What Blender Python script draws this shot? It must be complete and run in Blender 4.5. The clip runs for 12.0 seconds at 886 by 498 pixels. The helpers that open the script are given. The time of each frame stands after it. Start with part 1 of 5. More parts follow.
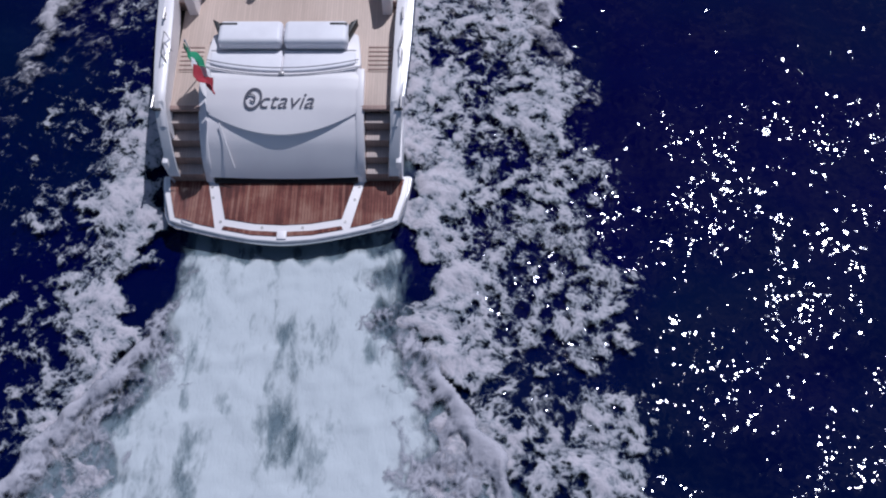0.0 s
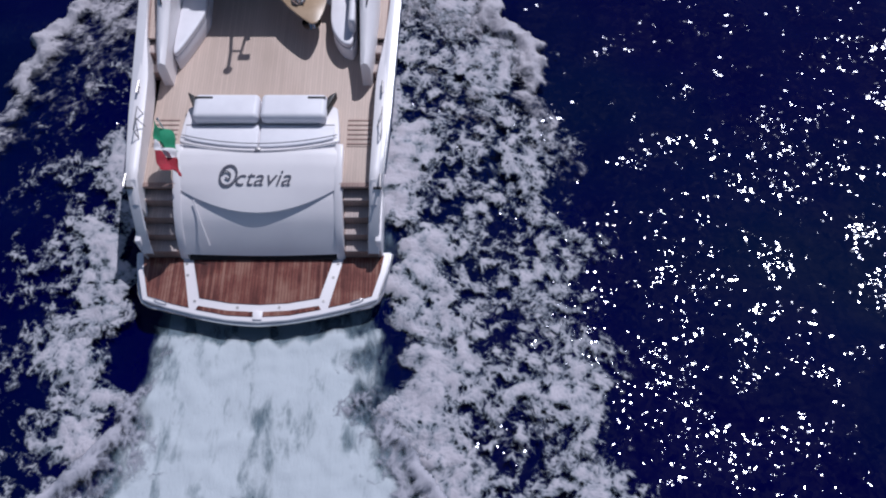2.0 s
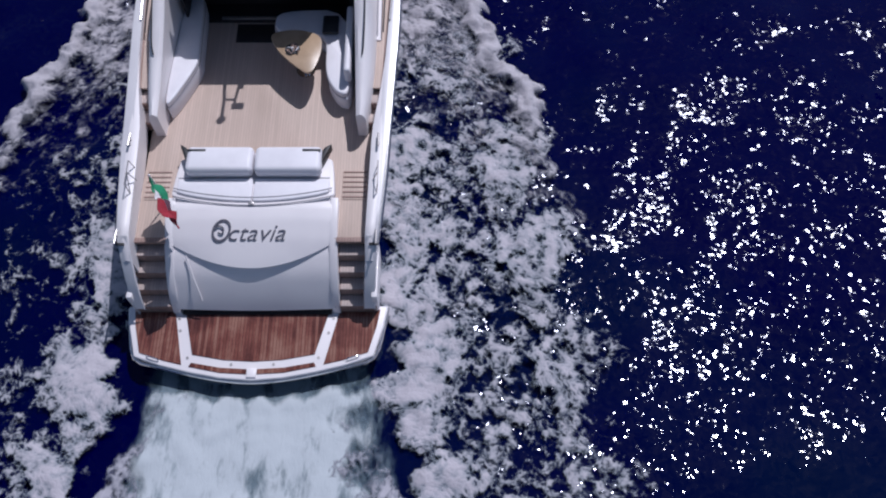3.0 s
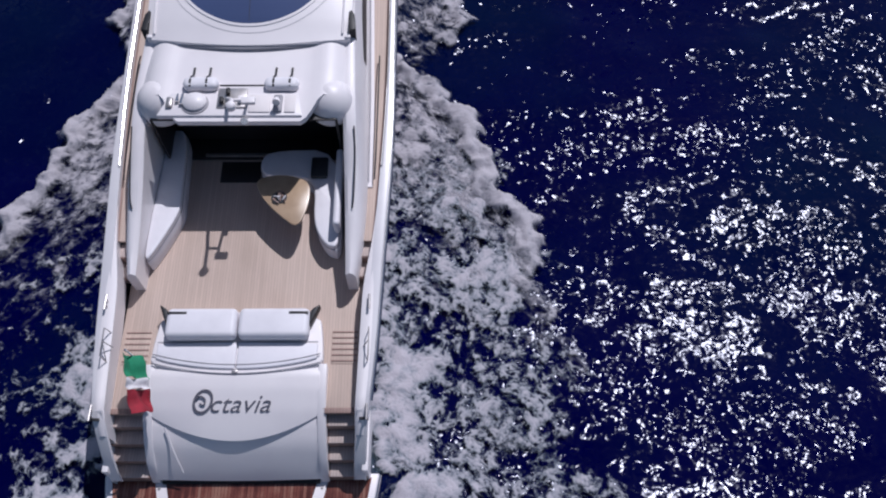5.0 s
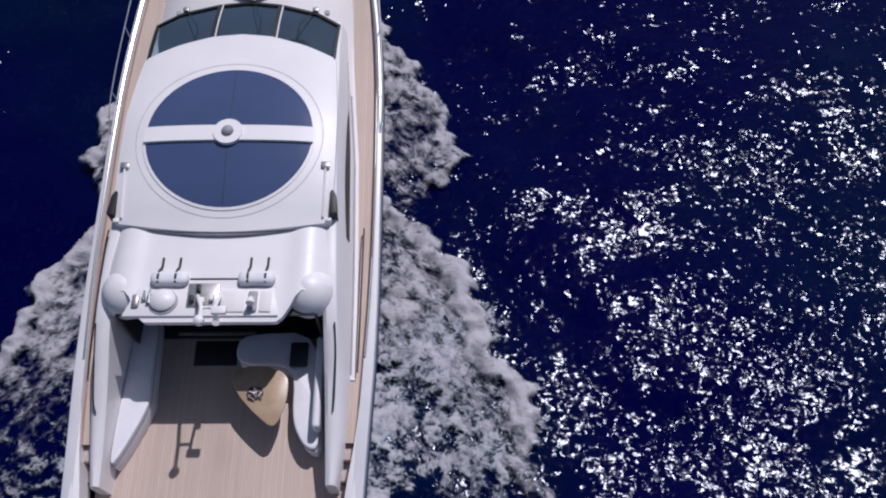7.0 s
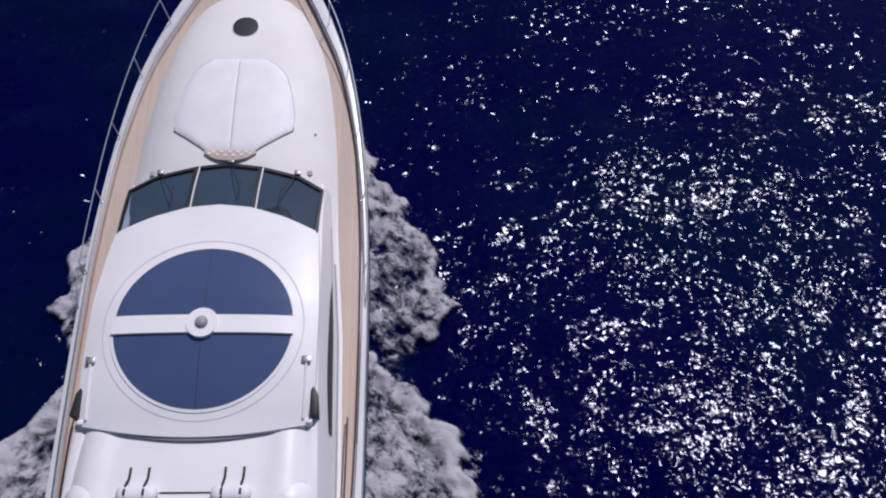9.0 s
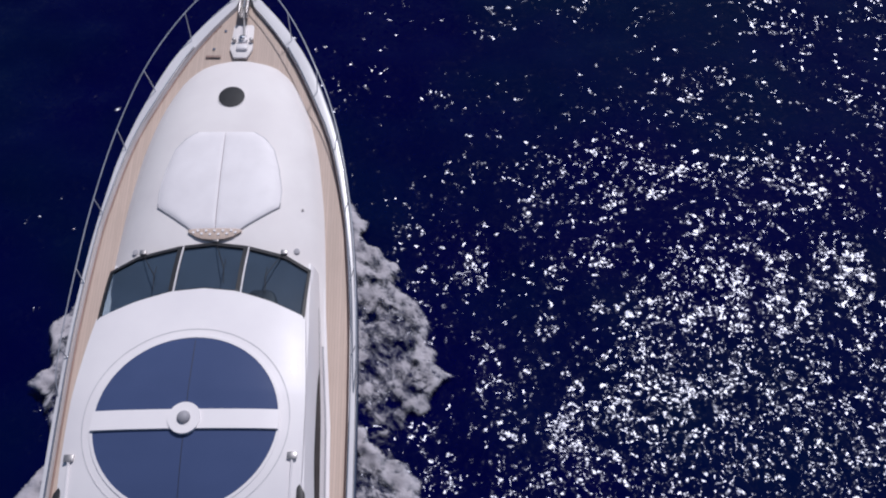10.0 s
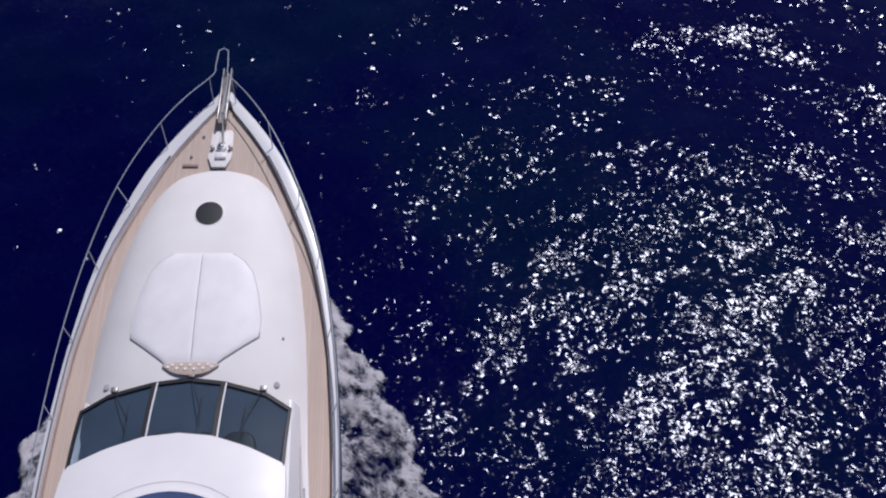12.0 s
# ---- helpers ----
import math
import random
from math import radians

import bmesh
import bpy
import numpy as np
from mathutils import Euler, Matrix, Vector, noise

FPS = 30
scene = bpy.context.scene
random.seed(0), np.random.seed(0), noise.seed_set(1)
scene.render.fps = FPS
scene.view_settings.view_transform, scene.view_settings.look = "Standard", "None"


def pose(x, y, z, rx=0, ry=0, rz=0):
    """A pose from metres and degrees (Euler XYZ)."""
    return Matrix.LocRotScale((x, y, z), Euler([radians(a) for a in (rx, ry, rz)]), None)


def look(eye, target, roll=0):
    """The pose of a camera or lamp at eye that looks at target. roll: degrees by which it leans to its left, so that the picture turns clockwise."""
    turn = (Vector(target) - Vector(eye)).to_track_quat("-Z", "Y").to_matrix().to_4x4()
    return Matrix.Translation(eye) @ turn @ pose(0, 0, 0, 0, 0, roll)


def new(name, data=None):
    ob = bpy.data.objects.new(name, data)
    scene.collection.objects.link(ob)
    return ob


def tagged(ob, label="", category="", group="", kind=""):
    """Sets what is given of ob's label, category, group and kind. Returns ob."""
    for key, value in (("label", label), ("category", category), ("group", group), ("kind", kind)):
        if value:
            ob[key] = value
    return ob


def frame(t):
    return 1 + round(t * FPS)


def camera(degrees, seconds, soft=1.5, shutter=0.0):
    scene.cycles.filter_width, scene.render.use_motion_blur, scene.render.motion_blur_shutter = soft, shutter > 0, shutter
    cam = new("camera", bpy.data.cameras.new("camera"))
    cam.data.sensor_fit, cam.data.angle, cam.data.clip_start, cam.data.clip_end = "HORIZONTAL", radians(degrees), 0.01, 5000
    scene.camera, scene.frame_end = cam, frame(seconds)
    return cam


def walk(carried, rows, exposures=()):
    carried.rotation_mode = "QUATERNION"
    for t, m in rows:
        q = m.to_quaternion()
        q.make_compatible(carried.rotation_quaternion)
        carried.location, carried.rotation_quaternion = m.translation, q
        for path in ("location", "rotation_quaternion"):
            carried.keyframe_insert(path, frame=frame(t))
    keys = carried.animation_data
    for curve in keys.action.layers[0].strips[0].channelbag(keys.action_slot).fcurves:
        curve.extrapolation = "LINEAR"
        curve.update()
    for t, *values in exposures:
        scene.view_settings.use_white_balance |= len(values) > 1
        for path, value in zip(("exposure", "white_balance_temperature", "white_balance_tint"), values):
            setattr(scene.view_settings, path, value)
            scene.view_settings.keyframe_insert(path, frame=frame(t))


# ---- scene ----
SPEED = 3.6  # metres a second that the yacht makes over the still sea

# ---- camera: rows of seconds, place beside the yacht, turn ----
PATH = [
    (0.0, 3.266, -7.597, 15.139, 26.54, 0.30, 0.14),
    (0.5, 3.361, -7.303, 15.181, 26.61, 0.16, 0.10),
    (1.0, 3.438, -6.943, 15.241, 26.73, 0.05, 0.07),
    (1.5, 3.490, -6.596, 15.303, 26.83, -0.03, 0.06),
    (2.0, 3.524, -6.147, 15.392, 27.02, -0.07, -0.01),
    (2.5, 3.539, -5.695, 15.479, 27.18, -0.08, -0.08),
    (3.0, 3.537, -5.162, 15.581, 27.31, -0.14, -0.20),
    (3.5, 3.520, -4.548, 15.699, 27.43, -0.23, -0.35),
    (4.0, 3.509, -3.852, 15.835, 27.54, -0.31, -0.47),
    (4.5, 3.526, -3.074, 15.994, 27.67, -0.35, -0.49),
    (5.0, 3.575, -2.214, 16.175, 27.82, -0.34, -0.41),
    (5.5, 3.626, -1.417, 16.340, 27.85, -0.30, -0.34),
    (6.0, 3.703, -0.469, 16.512, 27.96, -0.28, -0.34),
    (6.5, 3.774, 0.385, 16.666, 28.01, -0.26, -0.33),
    (7.0, 3.841, 1.348, 16.825, 28.19, -0.22, -0.44),
    (7.5, 3.861, 2.231, 16.985, 28.47, -0.32, -0.53),
    (8.0, 3.841, 3.036, 17.146, 28.84, -0.56, -0.61),
    (8.5, 3.820, 3.781, 17.307, 29.23, -0.82, -0.70),
    (9.0, 3.836, 4.481, 17.467, 29.56, -0.99, -0.81),
    (9.5, 3.897, 5.139, 17.625, 29.82, -1.04, -0.96),
    (10.0, 3.964, 5.872, 17.806, 30.17, -1.12, -1.11),
    (10.5, 4.000, 6.498, 17.957, 30.33, -1.24, -1.20),
    (11.0, 4.018, 7.198, 18.109, 30.52, -1.40, -1.29),
    (11.5, 4.023, 7.748, 18.244, 30.59, -1.60, -1.36),
    (12.0, 4.015, 8.254, 18.392, 30.61, -1.79, -1.61),
]
cam = camera(55.7, 12.0, soft=2.1)
walk(cam, [(t, pose(x, y + SPEED * t, z, rx, ry, rz)) for t, x, y, z, rx, ry, rz in PATH], [(0.0, 0.0, 5720, 11), (4.0, -0.03, 5870, 12), (8.0, -0.1, 6040, 12), (12.0, -0.1, 6060, 12)])

# ---- sky, sun, exposure ----
SUN = Vector((0.33, 0.56, 1.0)).normalized()
world = bpy.data.worlds.new("world")
scene.world = world
world.use_nodes = True
wn = world.node_tree.nodes
sky = wn.new("ShaderNodeTexSky")
sky.sky_type, sky.sun_disc = "NISHITA", False
sky.sun_elevation = math.asin(SUN.z)
sky.sun_rotation = math.atan2(SUN.x, SUN.y)
world.node_tree.links.new(sky.outputs[0], wn["Background"].inputs[0])
wn["Background"].inputs[1].default_value = 0.055
sun_data = bpy.data.lights.new("sun", "SUN")
sun_data.energy, sun_data.angle, sun_data.color = 3.15, radians(0.53), (1.0, 0.945, 0.93)
sun = new("sun", sun_data)
sun.matrix_world = look(SUN * 60, (0, 0, 0))


# ---- materials ----
def material(name, colour, rough=0.5, metal=0.0, coat=0.0, spec=0.5):
    m = bpy.data.materials.new(name)
    m.use_nodes = True
    b = m.node_tree.nodes["Principled BSDF"]
    b.inputs["Base Color"].default_value = (*colour, 1)
    b.inputs["Roughness"].default_value = rough
    b.inputs["Metallic"].default_value = metal
    b.inputs["Coat Weight"].default_value = coat
    b.inputs["Specular IOR Level"].default_value = spec
    return m


def node(m, kind, **values):
    n = m.node_tree.nodes.new(kind)
    for key, value in values.items():
        n.inputs[key.replace("_", " ")].default_value = value
    return n


def link(m, a, b):
    m.node_tree.links.new(a, b)


def coords(m, stretch=(1, 1, 1), world_space=False):
    """Coordinates in metres: of the thing itself, or of the still world."""
    n = m.node_tree.nodes.new("ShaderNodeMapping")
    n.inputs["Scale"].default_value = stretch
    if world_space:
        src = m.node_tree.nodes.new("ShaderNodeNewGeometry").outputs["Position"]
    else:
        src = m.node_tree.nodes.new("ShaderNodeTexCoord").outputs["Object"]
    link(m, src, n.inputs[0])
    return n.outputs[0]


def noise_of(m, vec, scale, detail=4.0, rough=0.55):
    n = node(m, "ShaderNodeTexNoise", Scale=scale, Detail=detail, Roughness=rough)
    link(m, vec, n.inputs["Vector"])
    return n.outputs["Fac"]


def ramp(m, fac, stops):
    n = m.node_tree.nodes.new("ShaderNodeValToRGB")
    els = n.color_ramp.elements
    while len(els) < len(stops):
        els.new(0.5)
    for e, (at, c) in zip(els, stops):
        e.position, e.color = at, (*c, 1) if len(c) == 3 else c
    link(m, fac, n.inputs[0])
    return n.outputs[0]


def bump(m, height, strength, distance=0.01, under=None):
    n = node(m, "ShaderNodeBump", Strength=strength, Distance=distance)
    link(m, height, n.inputs["Height"])
    if under is not None:
        link(m, under, n.inputs["Normal"])
    return n.outputs["Normal"]


def bsdf(m):
    return m.node_tree.nodes["Principled BSDF"]


def worn(name, colour, dark, rough=0.4, scale=1.2, coat=0.0, grain=60, relief=0.1, metal=0.0):
    """A plain surface with broad stains and a fine grain."""
    m = material(name, colour, rough, metal, coat)
    v = coords(m)
    broad, fine = noise_of(m, v, scale, 5), noise_of(m, v, grain, 3)
    link(m, ramp(m, broad, [(0.3, dark), (0.62, colour)]), bsdf(m).inputs["Base Color"])
    r = m.node_tree.nodes.new("ShaderNodeMapRange")
    r.inputs["To Min"].default_value, r.inputs["To Max"].default_value = rough * 0.8, min(1, rough * 1.25)
    link(m, fine, r.inputs[0])
    link(m, r.outputs[0], bsdf(m).inputs["Roughness"])
    link(m, bump(m, fine, relief, 0.004), bsdf(m).inputs["Normal"])
    return m


def planked(name, light, dark, seam, pitch, rough, streak, blotch=0.9, seen=0.4, pale=None):
    """Teak: boards along the ship with dark seams and long grain."""
    m = material(name, light, rough)
    v = coords(m)
    sep = m.node_tree.nodes.new("ShaderNodeSeparateXYZ")
    link(m, v, sep.inputs[0])

    def calc(op, a, b=None):
        n = m.node_tree.nodes.new("ShaderNodeMath")
        n.operation = op
        for i, q in enumerate((a, b)):
            if q is None:
                continue
            if isinstance(q, (int, float)):
                n.inputs[i].default_value = q
            else:
                link(m, q, n.inputs[i])
        return n.outputs[0]

    across = calc("DIVIDE", sep.outputs["X"], pitch)
    board = calc("FLOOR", across)
    inside = calc("FRACT", across)
    gap = calc("LESS_THAN", calc("ABSOLUTE", calc("SUBTRACT", inside, 0.5)), 0.44)
    shade = m.node_tree.nodes.new("ShaderNodeTexWhiteNoise")
    shade.noise_dimensions = "1D"
    link(m, board, shade.inputs["W"])
    grain = noise_of(m, coords(m, (28, 1.6, 1)), streak, 5)
    stain = noise_of(m, v, blotch, 5, 0.62)
    tone = calc("ADD", calc("MULTIPLY", grain, 0.5), calc("ADD", calc("MULTIPLY", shade.outputs["Value"], 0.22), calc("MULTIPLY", stain, seen)))
    wood = ramp(m, tone, [(0.35, dark), (0.75, light)] if pale is None else [(0.62, dark), (0.80, light), (0.99, pale)])
    mix = m.node_tree.nodes.new("ShaderNodeMix")
    mix.data_type = "RGBA"
    link(m, gap, mix.inputs["Factor"])
    mix.inputs[6].default_value = (*seam, 1)
    link(m, wood, mix.inputs[7])
    link(m, mix.outputs[2], bsdf(m).inputs["Base Color"])
    link(m, bump(m, gap, 0.4, 0.002, bump(m, grain, 0.15, 0.002)), bsdf(m).inputs["Normal"])
    return m


gelcoat = worn("white_gelcoat", (0.82, 0.78, 0.79), (0.76, 0.72, 0.74), 0.42, 0.8, 0.12, 90, 0.03)
hull_paint = worn("hull_paint", (0.72, 0.70, 0.72), (0.62, 0.60, 0.63), 0.25, 0.6, 0.4, 90, 0.03)
antislip = worn("antislip", (0.80, 0.755, 0.75), (0.75, 0.70, 0.70), 0.6, 1.1, 0.0, 220, 0.25)
vinyl = worn("white_vinyl", (0.78, 0.76, 0.80), (0.71, 0.69, 0.73), 0.5, 2.0, 0.0, 140, 0.2)
pad_vinyl = worn("pad_vinyl", (0.84, 0.80, 0.82), (0.78, 0.74, 0.76), 0.55, 2.0, 0.0, 140, 0.2)
piping_white = worn("pad_piping", (0.60, 0.58, 0.61), (0.52, 0.50, 0.53), 0.55, 2.0, 0.0, 140, 0.2)
teak = planked("teak", (0.585, 0.46, 0.395), (0.475, 0.37, 0.31), (0.415, 0.32, 0.27), 0.055, 0.6, 1.6)
wet_teak = planked("wet_teak", (0.175, 0.058, 0.043), (0.075, 0.022, 0.018), (0.06, 0.02, 0.016), 0.06, 0.22, 0.8, 1.6, 0.9, (0.27, 0.135, 0.10))
# Stair teak twice: darker for shaded risers and real trim, paler for lit treads
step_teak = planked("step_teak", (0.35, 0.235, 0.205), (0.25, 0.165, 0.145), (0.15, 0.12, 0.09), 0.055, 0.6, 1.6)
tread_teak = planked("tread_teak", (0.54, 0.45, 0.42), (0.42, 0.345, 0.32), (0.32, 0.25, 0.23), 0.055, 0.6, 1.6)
table_wood = worn("varnished_wood", (0.46, 0.33, 0.22), (0.36, 0.25, 0.16), 0.3, 3.0, 0.4, 40, 0.05)
chrome = material("polished_steel", (0.75, 0.74, 0.74), 0.12, 1.0)
rail_steel = worn("rail_steel", (0.54, 0.56, 0.62), (0.44, 0.46, 0.52), 0.35, 5.0, 0.0, 80, 0.03, 0.55)
pale_seam = worn("pale_sealant", (0.60, 0.58, 0.60), (0.52, 0.50, 0.53), 0.6, 4.0)
dull_steel = worn("dull_steel", (0.48, 0.46, 0.46), (0.36, 0.34, 0.34), 0.4, 6.0, 0.0, 80, 0.1, 0.8)
rubber = worn("black_rubber", (0.018, 0.018, 0.022), (0.012, 0.012, 0.015), 0.5, 4.0)
seam_grey = worn("grey_sealant", (0.36, 0.35, 0.38), (0.28, 0.27, 0.30), 0.6, 4.0)
letter_grey = worn("grey_letters", (0.13, 0.13, 0.16), (0.10, 0.10, 0.13), 0.35, 6.0)
# Near-black: shade under the hardtop put into colour; also black cushion piping
shade_and_trim = worn("dark_interior", (0.020, 0.018, 0.022), (0.012, 0.011, 0.014), 0.5, 2.0)
dash_cloth = worn("dash_cloth", (0.105, 0.125, 0.17), (0.08, 0.095, 0.13), 0.7, 2.0)
seat_leather = worn("dark_seat", (0.022, 0.026, 0.035), (0.015, 0.018, 0.024), 0.5, 5.0)
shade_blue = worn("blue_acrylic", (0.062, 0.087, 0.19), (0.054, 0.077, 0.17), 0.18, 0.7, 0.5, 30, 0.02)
flag_green = worn("green_bunting", (0.02, 0.24, 0.12), (0.015, 0.18, 0.09), 0.8, 6.0)
flag_white = worn("white_bunting", (0.72, 0.70, 0.72), (0.6, 0.58, 0.6), 0.8, 6.0)
flag_red = worn("red_bunting", (0.32, 0.018, 0.035), (0.22, 0.012, 0.025), 0.8, 6.0)

glass = material("tinted_glass", (0.25, 0.32, 0.38), 0.03)
gt = glass.node_tree
see = node(glass, "ShaderNodeBsdfTransparent", Color=(0.62, 0.70, 0.76, 1))
shine = node(glass, "ShaderNodeBsdfGlossy", Color=(1, 1, 1, 1), Roughness=0.02)
mixed = gt.nodes.new("ShaderNodeMixShader")
mixed.inputs[0].default_value = 0.06
link(glass, see.outputs[0], mixed.inputs[1])
link(glass, shine.outputs[0], mixed.inputs[2])
link(glass, mixed.outputs[0], gt.nodes["Material Output"].inputs["Surface"])


def sea_material():
    m = material("sea_water", (0.0004, 0.0016, 0.036), 0.07)
    body = node(m, "ShaderNodeBsdfDiffuse")
    gloss = node(m, "ShaderNodeBsdfGlossy", Color=(0.84, 0.87, 1.0, 1))
    gloss.distribution = "BECKMANN"
    mirror = node(m, "ShaderNodeFresnel", IOR=1.22)
    water = m.node_tree.nodes.new("ShaderNodeMixShader")
    link(m, mirror.outputs[0], water.inputs[0])
    link(m, body.outputs[0], water.inputs[1])
    link(m, gloss.outputs[0], water.inputs[2])
    link(m, water.outputs[0], m.node_tree.nodes["Material Output"].inputs["Surface"])
    v = coords(m, world_space=True)
    broad = noise_of(m, v, 0.09, 3)
    link(m, ramp(m, broad, [(0.44, (0.0, 0.0, 0.033)), (0.62, (0.0, 0.0038, 0.028))]), body.inputs["Color"])
    chop = noise_of(m, coords(m, (1, 1.35, 1), True), 1.6, 2, 0.5)
    ripple = noise_of(m, coords(m, (1.2, 1, 1), True), 5.0, 0.6, 0.5)
    gust = ramp(m, noise_of(m, coords(m, (0.7, 1.4, 1), True), 0.30, 4, 0.6), [(0.43, (0.50,) * 3), (0.57, (1.2,) * 3)])
    # the breeze freshens along the track
    place = m.node_tree.nodes.new("ShaderNodeSeparateXYZ")
    link(m, v, place.inputs[0])
    fresh = m.node_tree.nodes.new("ShaderNodeMapRange")
    for key, value in (("From Min", 8.5), ("From Max", 21.0), ("To Min", 1.15), ("To Max", 1.7)):
        fresh.inputs[key].default_value = value
    link(m, place.outputs["Y"], fresh.inputs[0])
    breeze = m.node_tree.nodes.new("ShaderNodeMath")
    breeze.operation = "MULTIPLY"
    link(m, gust, breeze.inputs[0])
    link(m, fresh.outputs[0], breeze.inputs[1])
    # wind sea: long gentle backs and short steep faces
    turn = m.node_tree.nodes.new("ShaderNodeMapping")
    turn.inputs["Rotation"].default_value = (0, 0, math.radians(53))
    link(m, v, turn.inputs[0])
    swell = m.node_tree.nodes.new("ShaderNodeTexWave")
    swell.wave_profile = "SAW"
    for key, value in (("Scale", 0.14), ("Distortion", 5.0), ("Detail", 2.0), ("Detail Scale", 1.2)):
        swell.inputs[key].default_value = value
    link(m, turn.outputs[0], swell.inputs[0])
    steep = m.node_tree.nodes.new("ShaderNodeMapRange")
    for key, value in (("From Min", 1.15), ("From Max", 1.7), ("To Min", 0.72), ("To Max", 1.0)):
        steep.inputs[key].default_value = value
    link(m, fresh.outputs[0], steep.inputs[0])
    crests = node(m, "ShaderNodeBump", Distance=0.05)
    link(m, steep.outputs[0], crests.inputs["Strength"])
    link(m, chop, crests.inputs["Height"])
    link(m, bump(m, swell.outputs["Fac"], 1.0, 0.11), crests.inputs["Normal"])
    low = crests.outputs["Normal"]
    fine = node(m, "ShaderNodeBump", Distance=0.010)
    link(m, breeze.outputs[0], fine.inputs["Strength"])
    link(m, ripple, fine.inputs["Height"])
    link(m, low, fine.inputs["Normal"])
    # small facets of the ripples, each tilted its own way
    tilt = None
    bent = m.node_tree.nodes.new("ShaderNodeVectorMath")
    bent.operation = "MULTIPLY_ADD"
    sway = node(m, "ShaderNodeTexNoise", Scale=3.0, Detail=2.0)
    link(m, v, sway.inputs["Vector"])
    link(m, sway.outputs["Color"], bent.inputs[0])
    bent.inputs[1].default_value = (0.5, 0.5, 0.0)
    link(m, v, bent.inputs[2])
    for scale, size in ((7.0, 0.115), (13.0, 0.115)):
        facet = node(m, "ShaderNodeTexVoronoi", Scale=scale)
        facet.voronoi_dimensions = "2D"
        link(m, bent.outputs[0], facet.inputs["Vector"])
        lean = m.node_tree.nodes.new("ShaderNodeVectorMath")
        lean.operation = "MULTIPLY_ADD"
        link(m, facet.outputs["Color"], lean.inputs[0])
        lean.inputs[1].default_value = (size, size, 0)
        lean.inputs[2].default_value = (-size / 2, -size / 2 + 0.021, 0)
        if tilt is None:
            tilt = lean.outputs[0]
        else:
            both = m.node_tree.nodes.new("ShaderNodeVectorMath")
            both.operation = "ADD"
            link(m, tilt, both.inputs[0])
            link(m, lean.outputs[0], both.inputs[1])
            tilt = both.outputs[0]
    # a few steep wavelets catch the sun far from the others
    odd = node(m, "ShaderNodeTexVoronoi", Scale=10.0)
    odd.voronoi_dimensions = "2D"
    link(m, bent.outputs[0], odd.inputs["Vector"])
    channels = m.node_tree.nodes.new("ShaderNodeSeparateColor")
    link(m, odd.outputs["Color"], channels.inputs[0])
    few = m.node_tree.nodes.new("ShaderNodeMath")
    few.operation = "GREATER_THAN"
    few.inputs[1].default_value = 0.80
    link(m, channels.outputs["Blue"], few.inputs[0])
    steeper = m.node_tree.nodes.new("ShaderNodeVectorMath")
    steeper.operation = "MULTIPLY_ADD"
    link(m, odd.outputs["Color"], steeper.inputs[0])
    steeper.inputs[1].default_value = (0.36, 0.36, 0)
    steeper.inputs[2].default_value = (-0.18, -0.18, 0)
    rare = m.node_tree.nodes.new("ShaderNodeVectorMath")
    rare.operation = "MULTIPLY_ADD"
    link(m, steeper.outputs[0], rare.inputs[0])
    link(m, few.outputs[0], rare.inputs[1])
    link(m, tilt, rare.inputs[2])
    tilt = rare.outputs[0]
    blown = m.node_tree.nodes.new("ShaderNodeVectorMath")
    blown.operation = "MULTIPLY_ADD"
    link(m, tilt, blown.inputs[0])
    link(m, breeze.outputs[0], blown.inputs[1])
    link(m, fine.outputs["Normal"], blown.inputs[2])
    upright = m.node_tree.nodes.new("ShaderNodeVectorMath")
    upright.operation = "NORMALIZE"
    link(m, blown.outputs[0], upright.inputs[0])
    link(m, upright.outputs[0], gloss.inputs["Normal"])
    sheen = m.node_tree.nodes.new("ShaderNodeMapRange")
    for key, value in (("From Min", 1.15), ("From Max", 1.7), ("To Min", 0.08), ("To Max", 0.185)):
        sheen.inputs[key].default_value = value
    link(m, fresh.outputs[0], sheen.inputs[0])
    link(m, sheen.outputs[0], gloss.inputs["Roughness"])
    return m


